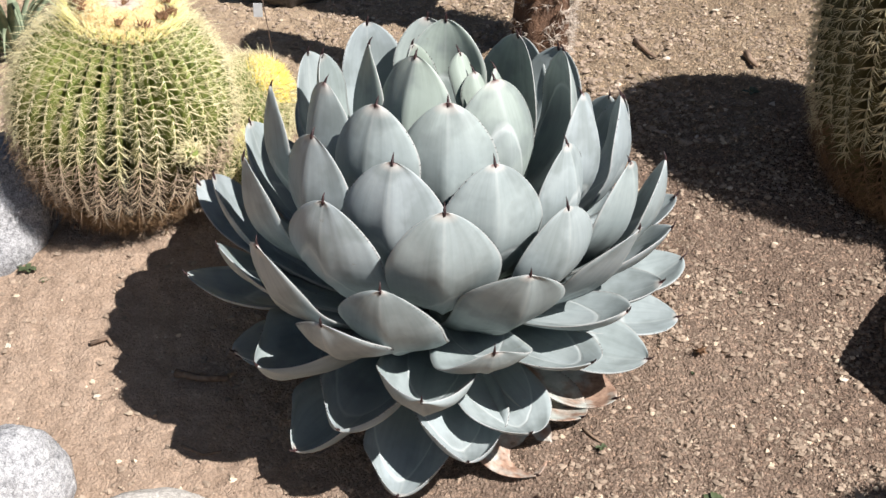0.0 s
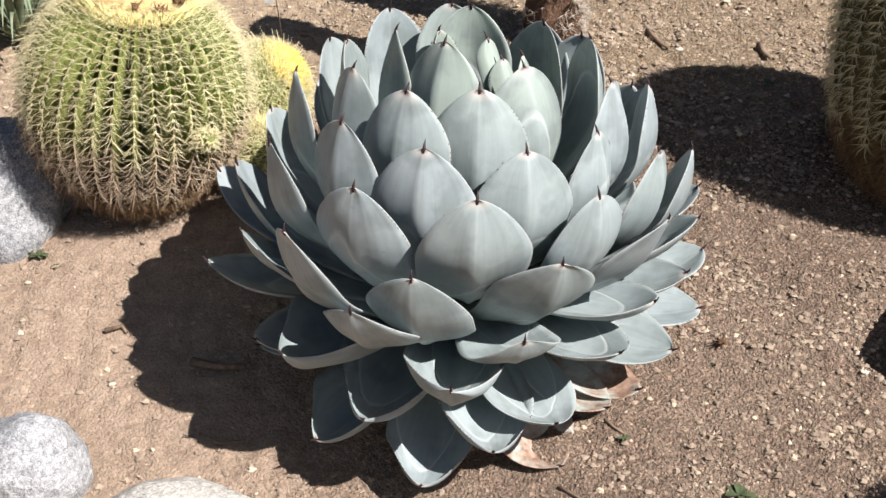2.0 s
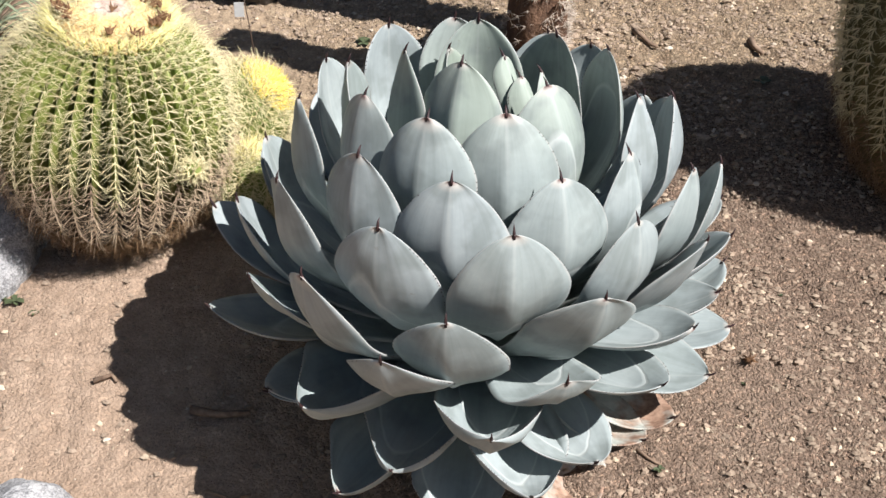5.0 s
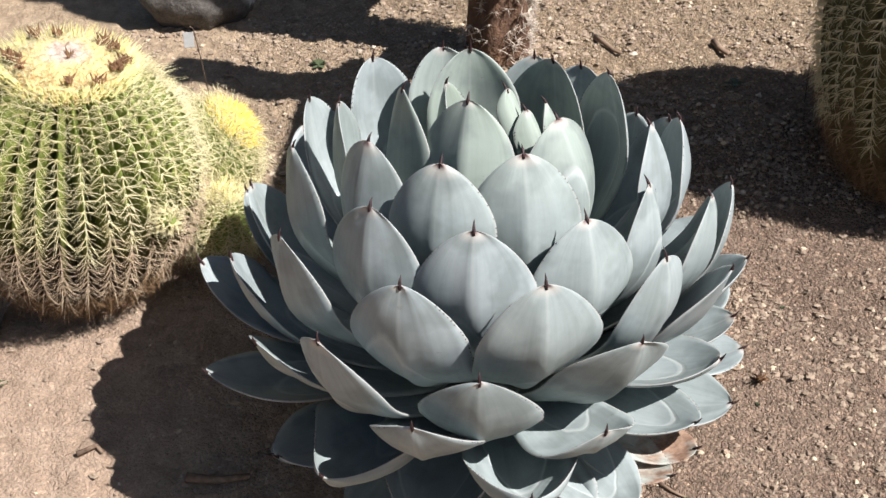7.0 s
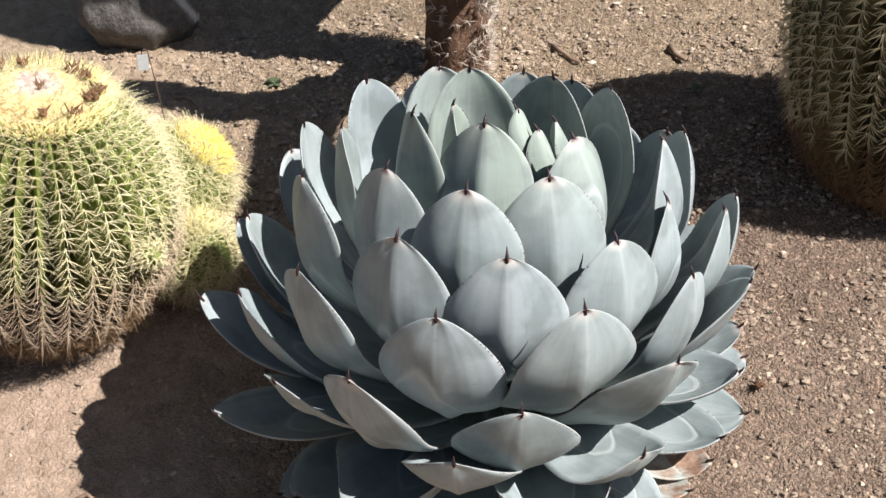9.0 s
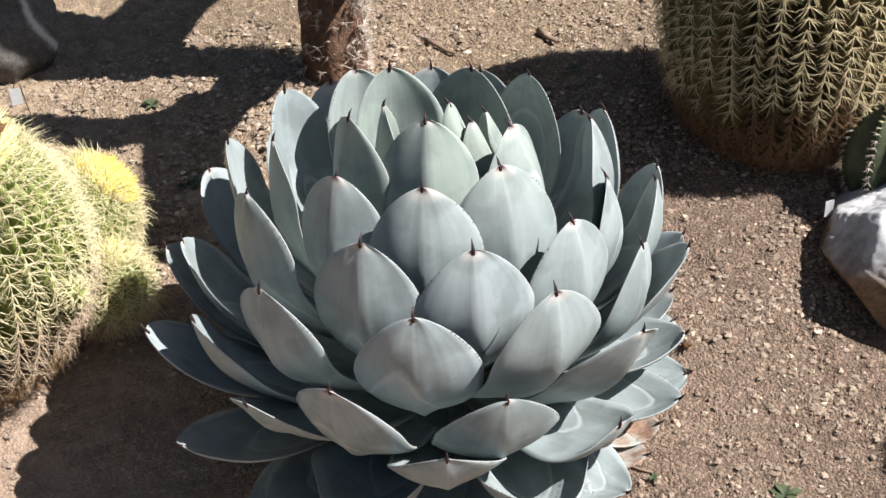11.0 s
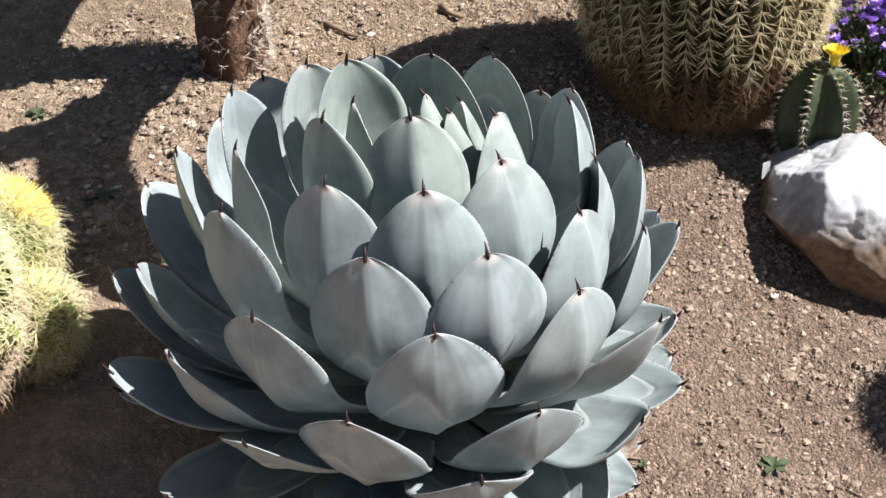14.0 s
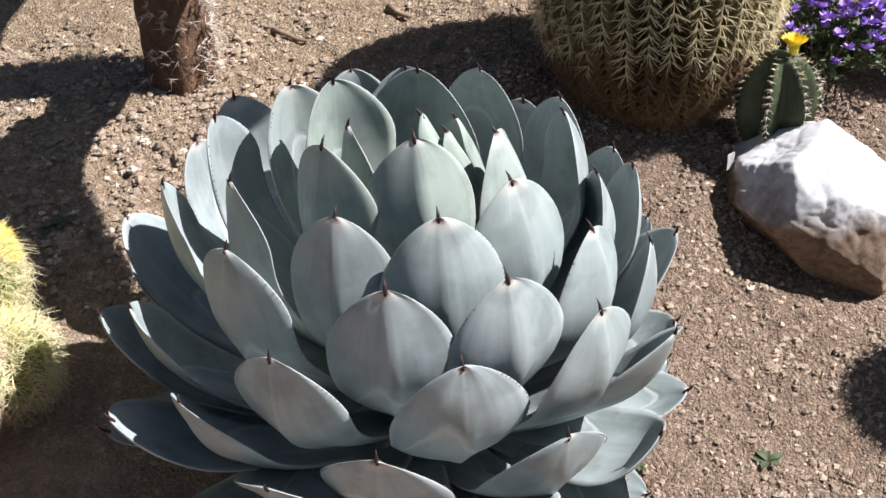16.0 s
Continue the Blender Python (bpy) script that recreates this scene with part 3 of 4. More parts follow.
for tier, cup in ((HEART, 0.26), (INNER, 0.22), (UPPER, 0.20), (MIDDLE, 0.19), (LOWER, 0.19), (SKIRT, 0.34)):
    for az, reach, tip_z, width in tier:
        back = 0.5 + 0.5 * math.cos(radians(az - 120))         # narrower at the back
        width *= 1.08 if tier is HEART else 1.0
        width *= 1 - 0.08 * back
        flat = 1 - 0.45 * max(0.0, math.cos(radians(az + 38))) if tip_z < 0.34 else 1.0
        lip = 0.11 if tier is SKIRT and -142 < az < -72 else 0.0                     # the shaded side turns its margins up
        open_side = 20 if -75 < az < 15 and 0.14 < tip_z < 0.45 else 0          # the sunny side spreads wider
        if (az < -142 or az > 150) and tip_z < 0.40:                           # broad flat leaves on the shaded side
            width, flat, open_side = width * 1.12, 0.45, 8
        agave_leaf(agave, az, reach, tip_z, width, cup * flat * (1.2 if lip else 1.0), open_side, lip, mat=M_OLD_LEAF if tier is SKIRT and tip_z < 0.135 and -66 < az < -30 else None)
stem = Soup()
stem.tube([(0, 0, -0.10), (0, 0, 0.02), (0, 0, 0.15), (0, 0, 0.30), (0, 0, 0.36)], [0.06, 0.08, 0.075, 0.05, 0.01], 16)
part("stem", stem.mesh("stem", M_STEM), agave)


# ---- barrel cacti ----
def barrel_profile(u, radius, height):
    """Radius and height at u, 0 at the foot and 1 at the crown."""
    a = -math.pi / 2 + math.pi * u
    c = max(0.0, math.cos(a)) ** (0.86 if u > 0.5 else 0.95 if radius < 0.24 else 0.70)
    return radius * c, height * 0.5 * (1 + math.sin(a))


def barrel_frame(u, a, radius, height):
    """Place, outward normal, way up the rib and way across it."""
    r, z = barrel_profile(u, radius, height)
    r2, z2 = barrel_profile(u + 0.01, radius, height)
    out, side = Vector((math.cos(a), math.sin(a), 0)), Vector((-math.sin(a), math.cos(a), 0))
    tan = (out * (r2 - r) + Vector((0, 0, z2 - z))).normalized()
    return out * r + Vector((0, 0, z)), side.cross(tan).normalized(), tan, side


def barrel(loc, radius, height, ribs, label, mats, lean=(0, 0), seed=1, areoles=26, spine_len=0.036, name="barrel_cactus", group="golden barrel cacti", parent=None, thick=0.0010, u0=0.04, old=0.34, depth=0.15, curl=0.3, stray=11, count=6, droop=12):
    """A ribbed globe with rows of curved spines; mats: skin, young spines, old spines."""
    rng = random.Random(seed)
    if parent is None:
        ob = thing(name, loc, label, "cactus", group)
    else:
        ob = new(name)
        ob.parent, ob.location = parent, loc
        ob.empty_display_size = 0.03
        tagged(ob, label)
    ob.rotation_euler = (radians(lean[0]), radians(lean[1]), 0)
    seg, nu = ribs * 8, 40
    verts, faces = [], []
    for i in range(nu + 1):
        u = u0 + (0.985 - u0) * i / nu
        r, z = barrel_profile(u, radius, height)
        for k in range(seg):
            ph = abs(2 * ((k % 8) / 8) - 1)          # 1 on the rib, 0 in the groove
            rib = 1 - depth * (1 - ph ** 1.3) * min(1, 4 * (1 - u) + 0.15)
            a = 2 * math.pi * k / seg
            verts.append((r * rib * math.cos(a), r * rib * math.sin(a), z))
    for i in range(nu):
        for k in range(seg):
            q, t = i * seg, (k + 1) % seg
            faces.append((q + k, q + t, q + seg + t, q + seg + k))
    faces.append(tuple(range(seg - 1, -1, -1)))
    faces.append(tuple(nu * seg + k for k in range(seg)))
    part("body", mesh_of("body", verts, faces, mats[0]), ob)
    soups = (Soup(), Soup(), Soup())
    for k in range(ribs):
        a = 2 * math.pi * k / ribs + rng.uniform(-0.01, 0.01)
        phase = rng.uniform(0, 1)
        for i in range(areoles):
            u = 0.07 + 0.89 * (i + phase * 0.9 + rng.uniform(-0.1, 0.1)) / areoles
            p, nor, tan, side = barrel_frame(u, a, radius, height)
            # lower spines: browner with age, their dark tone also carries the foot's shade
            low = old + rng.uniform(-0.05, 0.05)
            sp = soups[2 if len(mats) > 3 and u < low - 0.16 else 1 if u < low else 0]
            n = count
            sp.cone(p - nor * 0.003, p + nor * 0.0012, 0.0022, 5)
            for q in range(n):
                w = math.pi * (q % 2) + (1 - 2 * (q % 2)) * radians((q // 2 - 2.0) * 132 / count - droop + rng.uniform(-stray, stray))
                d = (nor * rng.uniform(0.25, 1.0) + side * math.cos(w) + tan * math.sin(w) * 0.75).normalized()
                ln = spine_len * rng.uniform(0.5, 1.2) * (1.25 - 0.4 * u)
                m = p + d * ln * 0.55 + nor * ln * 0.10
                e = p + d * ln - nor * ln * curl * 0.4 - tan * ln * curl * 0.5
                sp.tube([p, m, e], [thick, thick * 0.8, thick * 0.15], 3, cap=False)
            for q in range(1 if rng.random() < 0.7 else 0):
                c = (nor + tan * rng.uniform(-0.7, 0.2) + side * rng.uniform(-0.3, 0.3)).normalized()
                sp.tube([p, p + c * spine_len * 0.6, p + c * spine_len * 1.1 - tan * spine_len * curl], [thick * 1.2, thick, thick * 0.2], 3, cap=False)
    for sp, mt, lb in zip(soups, mats[1:], ("golden curved spines along the ribs", "weathered pale brown lower spines, toned darker for shade on big barrels", "dark brown oldest spines, foot shade in their tone")):
        if sp.v:
            part("spine_cover", sp.mesh("spine_cover", mt), ob, lb, "stuff")
    return ob


def crown(ob, radius, height, top_r, seed=3):
    """Cream wool on top of a barrel, with a grey middle and a ring of dry flowers."""
    rng = random.Random(seed)
    verts, faces, nr, ns = [], [], 18, 64
    for i in range(nr + 1):
        f = i / nr
        for k in range(ns):
            a = 2 * math.pi * k / ns
            q = 1 + 0.10 * noise.noise(Vector((math.cos(a) * 2.5, math.sin(a) * 2.5, 4)))
            z = height * 1.0 + 0.020 * (1 - f ** 2.5) - 0.012 * (1 - f) ** 2 + 0.006 * noise.noise(Vector((f * 9 * math.cos(a), f * 9 * math.sin(a), 9))) - 0.032 * f ** 4
            verts.append((top_r * f * q * math.cos(a), top_r * f * q * math.sin(a), z))
    for i in range(nr):
        for k in range(ns):
            s = (k + 1) % ns
            faces.append((i * ns + k, i * ns + s, (i + 1) * ns + s, (i + 1) * ns + k))
    me = mesh_of("wool_crown", verts, faces, M_WOOL)
    part("wool_crown", me, ob, "cream felted wool")
    ring = Soup()
    for k in range(560):
        a, f = rng.uniform(0, 2 * math.pi), rng.uniform(1.0, 1.16)
        p = Vector((top_r * f * math.cos(a), top_r * f * math.sin(a), height * (1.0 - 0.22 * max(0, f - 0.95))))
        d = Vector((math.cos(a) * (f - 0.7) * 2.2 + rng.uniform(-0.45, 0.45), math.sin(a) * (f - 0.7) * 2.2 + rng.uniform(-0.45, 0.45), 1)).normalized()
        ring.cone(p - d * 0.006, p + d * rng.uniform(0.014, 0.034), 0.0013, 3)
    part("bristle_ring", ring.mesh("bristle_ring", M_SPINE_YOUNG), ob, "upright pale yellow young spines", "stuff")
    for k in range(13):
        a = 2 * math.pi * (k + rng.uniform(-0.6, 0.6)) / 11
        rr = top_r * (rng.uniform(0.78, 1.0) if k else 0.12)
        fl, wide = Soup(), rng.uniform(0.005, 0.011)
        base = Vector((rr * math.cos(a), rr * math.sin(a), height + 0.006))
        for _ in range(rng.randint(9, 26)):
            d = Vector((rng.uniform(-0.8, 0.8), rng.uniform(-0.8, 0.8), rng.uniform(0.5, 1.3))).normalized()
            o = Vector((rng.uniform(-1, 1), rng.uniform(-1, 1), 0)) * wide
            fl.cone(base + o - d * 0.004, base + o + d * rng.uniform(0.005, 0.019), rng.uniform(0.002, 0.0042), 5)
        part("dry_flower", fl.mesh("dry_flower", M_BROWN), ob)


LEFT = (-0.645, 0.50, 0.122)
left_barrel = barrel(LEFT, 0.217, 0.455, 36, "golden barrel cactus with cream woolly crown, beside a boulder", (M_BARREL_FOOT, M_SPINE_GOLD, M_SPINE_PALE, M_SPINE_OLD_SHADED), (8, 7), 5, 40, 0.036, thick=0.00046, old=0.50, curl=0.36, depth=0.40, stray=40, count=10, droop=26)
crown(left_barrel, 0.222, 0.455, 0.096)


def bristles(ob, radius, height, count, spread, length, mat, seed):
    """A dense tuft of fine bristles on a young crown."""
    rng, sp = random.Random(seed), Soup()
    for _ in range(count):
        a, f = rng.uniform(0, 2 * math.pi), math.sqrt(rng.uniform(0, 1))
        p = Vector((spread * f * math.cos(a), spread * f * math.sin(a), height * (1 - 0.12 * f * f)))
        d = Vector((math.cos(a) * f * 0.9 + rng.uniform(-0.4, 0.4), math.sin(a) * f * 0.9 + rng.uniform(-0.4, 0.4), 1)).normalized()
        sp.cone(p - d * 0.004, p + d * length * rng.uniform(0.5, 1.1), 0.0016, 3)
    part("bristle_tuft", sp.mesh("bristle_tuft", mat), ob, "bright yellow young bristles", "stuff")


pup = barrel((-0.468, 0.598, 0.235), 0.100, 0.20, 20, "young golden barrel offset with a bright yellow tip", (M_BARREL, M_SPINE_GOLD, M_SPINE_GOLD), (4, 44), 11, 24, 0.034, thick=0.0006, stray=70, count=12)
bristles(pup, 0.100, 0.20, 1000, 0.050, 0.032, M_YELLOW, 4)
small_pup = barrel((-0.392, 0.488, 0.146), 0.066, 0.145, 14, "small golden barrel offset at the foot of the old one", (M_BARREL, M_SPINE_GOLD, M_SPINE_PALE), (4, 8), 12, 20, 0.038, thick=0.0006, stray=70, count=13)
bristles(small_pup, 0.066, 0.145, 360, 0.032, 0.030, M_SPINE_YOUNG, 6)
bud = barrel((0.155, -0.155, 0.245), 0.018, 0.03, 9, "tiny offset bud of pale spines", (M_BARREL, M_SPINE_GOLD, M_SPINE_GOLD), (40, 50), 14, 6, 0.018, name="offset_bud", parent=left_barrel, thick=0.0008)
right_barrel = barrel((0.988, 0.410, 0.173), 0.247, 0.76, 35, "big golden barrel cactus with straw-brown spines", (M_BARREL_OLD, M_SPINE_STRAW, M_SPINE_OLD_SHADED), (0, 0), 8, 50, 0.032, old=0.33, depth=0.44, thick=0.00065, stray=32, count=12, droop=38)
far_barrel = barrel((1.633, 0.085, 0.15), 0.15, 0.38, 24, "golden barrel cactus with straw-coloured spines beside the bush", (M_BARREL_OLD, M_SPINE_STRAW, M_SPINE_STRAW), (0, 0), 21, 30, 0.03)
# out of view; added only for the shadow it throws on the soil
shadow_barrel = barrel((0.92, -0.47, -0.05), 0.12, 0.34, 20, "small golden barrel cactus added out of view to cast a shadow", (M_BARREL, M_SPINE_GOLD, M_SPINE_OLD_SHADED), (0, 0), 22, 14, 0.03)


# ---- stones ----
def stone(name, loc, size, label, mat, seed, turn=0.0, lump=0.22, category="rock"):
    bm = bmesh.new()
    bmesh.ops.create_icosphere(bm, subdivisions=5, radius=1)
    for v in bm.verts:
        p = v.co.copy()
        d = 1 + lump * noise.noise(p * 1.1 + Vector((seed, 0, 0))) + lump * 0.45 * noise.noise(p * 2.7 + Vector((0, seed, 0))) + 0.02 * noise.noise(p * 9 + Vector((0, 0, seed)))
        v.co = Vector((p.x * size[0], p.y * size[1], p.z * size[2])) * d
    me = bpy.data.meshes.new(name)
    bm.to_mesh(me)
    bm.free()
    me.materials.append(mat)
    me.polygons.foreach_set("use_smooth", [True] * len(me.polygons))
    ob = new(name, me)
    ob.matrix_basis = pose(*loc, 0, 0, turn)
    return tagged(ob, label, category)


def chipped(name, loc, size, planes, label, mat, seed, turn=0.0):
    """A broken rock: a lump cut by planes, with worn edges."""
    bm = bmesh.new()
    bmesh.ops.create_icosphere(bm, subdivisions=6, radius=1)
    cuts = [(Vector(n).normalized(), d) for n, d in planes]
    for v in bm.verts:
        p = v.co.normalized()
        r = 1.15
        for n, d in cuts:
            c = p.dot(n)
            if c > 0.05:
                r = min(r, d / c)
        w = p + 0.25 * noise.noise_vector(p * 2.0 + Vector((seed, seed, 0)))
        crease = max(0.0, 1 - 7 * abs(noise.noise(w * 2.6 + Vector((0, seed, 0))))) + 0.6 * max(0.0, 1 - 6 * abs(noise.noise(w * 5.2 + Vector((seed, 0, 3)))))
        r += 0.03 * noise.noise(p * 2.0 + Vector((seed, 0, 0))) - 0.017 * crease - 0.05 * max(0.0, noise.noise(w * 3.3 + Vector((4, seed, 1))) - 0.32) + 0.006 * noise.noise(p * 8 + Vector((0, 0, seed))) + 0.003 * noise.noise(p * 20)
        v.co = Vector((p.x * size[0], p.y * size[1], p.z * size[2])) * r
    bmesh.ops.smooth_vert(bm, verts=bm.verts, factor=0.2, use_axis_x=True, use_axis_y=True, use_axis_z=True)
    me = bpy.data.meshes.new(name)
    bm.to_mesh(me)
    bm.free()
    me.materials.append(mat)
    me.polygons.foreach_set("use_smooth", [True] * len(me.polygons))
    ob = new(name, me)
    ob.matrix_basis = pose(*loc, 0, 0, turn)
    return tagged(ob, label, "rock")


white_rock = chipped("white_rock", (0.932, -0.017, 0.138), (0.175, 0.20, 0.145), [((-0.30, -0.20, 0.93), 0.72), ((-0.85, -0.45, -0.25), 0.74), ((-0.6, 0.75, 0.25), 0.72), ((-0.75, 0.30, -0.50), 0.60), ((-0.70, 0.40, 0.55), 0.64), ((0.2, -0.95, 0.1), 0.8), ((0.9, 0.1, 0.3), 0.8), ((-0.65, 0.1, 0.75), 0.74), ((0.15, -0.55, 0.82), 0.66), ((-0.25, 0.55, 0.80), 0.68), ((-0.55, -0.80, 0.30), 0.72), ((0, 0, -1), 0.8)],
                     "rough white and grey quartz rock on the soil", M_WHITE_ROCK, 2.0)
boulder = stone("boulder", (-0.953, 0.485, 0.070), (0.24, 0.20, 0.19), "grey granite boulder beside the barrel cactus", M_BOULDER, 5.0, 0, 0.2)
cobble = stone("cobble", (-0.684, -0.212, -0.045), (0.098, 0.09, 0.105), "smooth speckled grey granite cobble", M_GREY_ROCK, 7.0, 0, 0.12)
cobble_low = stone("cobble", (-0.411, -0.345, -0.050), (0.15, 0.085, 0.075), "pale flat granite cobble", M_TAN_ROCK, 9.0, 0, 0.12)
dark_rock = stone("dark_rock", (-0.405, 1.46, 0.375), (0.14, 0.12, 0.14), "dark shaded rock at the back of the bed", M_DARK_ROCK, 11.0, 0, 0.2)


# ---- trunk ----
def limb(name, parent, pts, radii, seed, ribs=5):
    """A ribbed fleshy limb along a line of points."""
    verts, faces, ns = [], [], 40
    for i, p in enumerate(pts):
        p = Vector(p)
        t = (Vector(pts[min(i + 1, len(pts) - 1)]) - Vector(pts[max(i - 1, 0)])).normalized()
        a1 = t.cross(Vector((0.0, 1.0, 0.02))).normalized()
        b1 = t.cross(a1)
        for k in range(ns):
            a = 2 * math.pi * k / ns
            r = radii[i] * (1 + 0.10 * math.cos(ribs * a + 0.6) + 0.16 * noise.noise(Vector((math.cos(a) * 1.6 + seed, math.sin(a) * 1.6, p.z * 8))) + 0.06 * noise.noise(Vector((math.cos(a) * 5, math.sin(a) * 5 + seed, p.z * 25))))
            verts.append(p + r * (math.cos(a) * a1 + math.sin(a) * b1))
    for i in range(len(pts) - 1):
        for k in range(ns):
            q, t = i * ns, (k + 1) % ns
            faces.append((q + k, q + t, q + ns + t, q + ns + k))
    faces.append(tuple((len(pts) - 1) * ns + k for k in range(ns)))
    return part(name, mesh_of(name, verts, faces, M_TRUNK), parent)


def trunk(loc):
    ob = thing("tree_cactus", loc, "thick brown spiny trunk of a tree cactus", "cactus")
    n = 40

    def slant(z):
        """The trunk leans: its foot stands to the west of its top."""
        return 0.036 * max(0.0, min(1.0, 1 - z / 0.6))

    limb("trunk", ob, [(0.006 * math.sin(i * 0.4) - slant(-0.06 + 0.9 * i / n), 0.3 * slant(-0.06 + 0.9 * i / n), -0.06 + 0.9 * i / n) for i in range(n + 1)], [0.064 + 0.012 * math.exp(-i / 4) for i in range(n + 1)], 1.0)
    # unseen upright arms, added and widened to shade the ground and dark rock
    for q, (dx, dy, top, wide) in enumerate(((0.02, 0.16, 1.8, 0.0), (0.14, -0.16, 1.9, 0.075), (0.09, 0.03, 2.0, 0.02))):
        limb("shade_arm", ob, [(dx * min(1, i / 8), dy * min(1, i / 8), 0.60 + (top - 0.60) * i / 20) for i in range(21)], [0.095 * (1 - 0.3 * (i / 20) ** 3) + wide * max(0.0, min(1.0, (i - 8) / 4)) for i in range(21)], 3.0 + q)
    # unseen limbs arching high over the bed, placed for the shadows they cast
    for q, (thick, line) in enumerate((
            (0.054, ((0.02, -0.02, 0.30), (0.093, -0.238, 0.497), (0.112, -0.363, 0.646), (0.122, -0.449, 0.799), (0.101, -0.488, 0.926), (0.069, -0.447, 1.032), (-0.002, -0.435, 1.132))),
            (0.064, ((0.10, -0.32, 0.62), (0.241, -0.608, 0.919), (0.358, -0.825, 1.103), (0.417, -1.015, 1.214), (0.421, -1.162, 1.241))),
            (0.085, ((0.03, 0.0, 0.70), (0.124, -0.011, 0.785), (0.327, 0.048, 0.96), (0.495, 0.075, 1.077), (0.684, 0.071, 1.191))))):
        pts = []
        for (a, b) in zip(line, line[1:]):
            pts += [Vector(a).lerp(Vector(b), k / 6) for k in range(6)]
        for _ in range(3):
            pts = [pts[0]] + [(pts[k - 1] + pts[k] * 2 + pts[k + 1]) / 4 for k in range(1, len(pts) - 1)] + [pts[-1]]
        limb("shade_arm", ob, pts, [thick] * len(pts), 7.0 + q)
    rng, sp = random.Random(17), Soup()
    for i in range(900):
        a, z = rng.uniform(0, 2 * math.pi), rng.uniform(0.0, 0.42)
        if math.cos(a + 0.25) < 0.45 and rng.random() < 0.88:
            continue
        out = Vector((math.cos(a), math.sin(a), 0))
        p = out * 0.073 + Vector((-slant(z), 0.3 * slant(z), z))
        for _ in range(rng.randint(4, 9)):
            d = (out * rng.uniform(0.4, 1) + Vector((rng.uniform(-1, 1), rng.uniform(-1, 1), rng.uniform(-0.9, 0.7)))).normalized()
            sp.cone(p, p + d * rng.uniform(0.014, 0.034), 0.0013, 3)
    part("spine_cover", sp.mesh("spine_cover", M_TRUNK_SPINE), ob, "pale grey spine clusters", "stuff")
    return ob


tree_cactus = trunk((0.290, 1.030, 0.276))


# ---- ball cactus with a yellow flower, and the flowering bush behind it ----
def ball_cactus(loc, radius, height):
    ob = barrel(loc, radius, height, 7, "dark green ribbed ball cactus with one yellow flower", (M_GREEN_BALL, M_SPINE_STRAW, M_TRUNK_SPINE), (0, 0), 31, 20, 0.014, name="ball_cactus", group="", thick=0.0006, old=0.75, depth=0.46, curl=0.1, stray=40)
    rng = random.Random(5)
    fl = Soup()
    top = Vector((0.012, -0.02, height))
    fl.tube([top, top + Vector((0, 0, 0.010)), top + Vector((0, 0, 0.020))], [0.008, 0.009, 0.012], 10)
    for ring, (n, ln, up) in enumerate(((18, 0.026, 0.9), (16, 0.024, 1.7), (12, 0.020, 3.0))):
        for k in range(n):
            a = 2 * math.pi * (k + 0.5 * ring) / n
            o, sd = Vector((math.cos(a), math.sin(a), 0)), Vector((-math.sin(a), math.cos(a), 0))
            b0 = top + Vector((0, 0, 0.016)) + o * 0.007
            e = b0 + (o + Vector((0, 0, up))).normalized() * ln
            n0 = len(fl.v)
            mid = b0.lerp(e, 0.6)
            fl.v += [b0 - sd * 0.002, b0 + sd * 0.002, mid + sd * 0.0052, mid - sd * 0.0052, e]
            fl.f += [(n0, n0 + 1, n0 + 2, n0 + 3), (n0 + 3, n0 + 2, n0 + 4)]
    part("flower", fl.mesh("flower", M_PETAL), ob, "open bright yellow flower")
    return ob


ball_cactus((1.035, 0.151, 0.148), 0.082, 0.205)


def bush(loc):
    ob = thing("flowering_bush", loc, "low dark green bush with violet flower heads", "bush")
    rng, st, lv = random.Random(41), Soup(), Soup()
    for i in range(80):
        a, sp = rng.uniform(0, 2 * math.pi), rng.uniform(0.02, 0.23)
        tip = Vector((sp * math.cos(a), sp * math.sin(a), rng.uniform(0.05, 0.17)))
        st.tube([(0.3 * tip.x, 0.3 * tip.y, 0), 0.7 * tip, tip], [0.003, 0.002, 0.001], 4)
        for _ in range(34):
            p = tip * rng.uniform(0.3, 1.0) + Vector((rng.uniform(-1, 1), rng.uniform(-1, 1), rng.uniform(-1, 1))) * 0.014
            d = Vector((rng.uniform(-1, 1), rng.uniform(-1, 1), rng.uniform(-0.1, 1))).normalized()
            w = d.cross(Vector((rng.uniform(-1, 1), rng.uniform(-1, 1), 0.3))).normalized() * 0.0035
            n0, ln = len(lv.v), rng.uniform(0.012, 0.026)
            lv.v += [p, p + d * ln * 0.5 + w, p + d * ln, p + d * ln * 0.5 - w]
            lv.f.append((n0, n0 + 1, n0 + 2, n0 + 3))
    part("stem", st.mesh("stem", M_TWIG), ob)
    part("foliage", lv.mesh("foliage", M_LEAF, False), ob, kind="stuff")
    for i in range(130):
        a, sp = rng.uniform(0, 2 * math.pi), rng.uniform(0.0, 0.22)
        c = Vector((sp * math.cos(a), sp * math.sin(a), rng.uniform(0.13, 0.215) - sp * 0.25))
        fl = Soup()
        for k in range(16):
            d = Vector((rng.uniform(-1, 1), rng.uniform(-1, 1), rng.uniform(0, 1))).normalized() * rng.uniform(0.5, 0.85)
            w = d.cross(Vector((0.2, 0.3, 1))).normalized() * 0.0048
            n0 = len(fl.v)
            fl.v += [c, c + d * 0.014 + w * 1.3, c + d * 0.025, c + d * 0.014 - w * 1.3]
            fl.f.append((n0, n0 + 1, n0 + 2, n0 + 3))
        part("flower_head", fl.mesh("flower_head", M_PURPLE, False), ob, "violet flower head")
    return ob


bush((1.363, 0.265, 0.19))


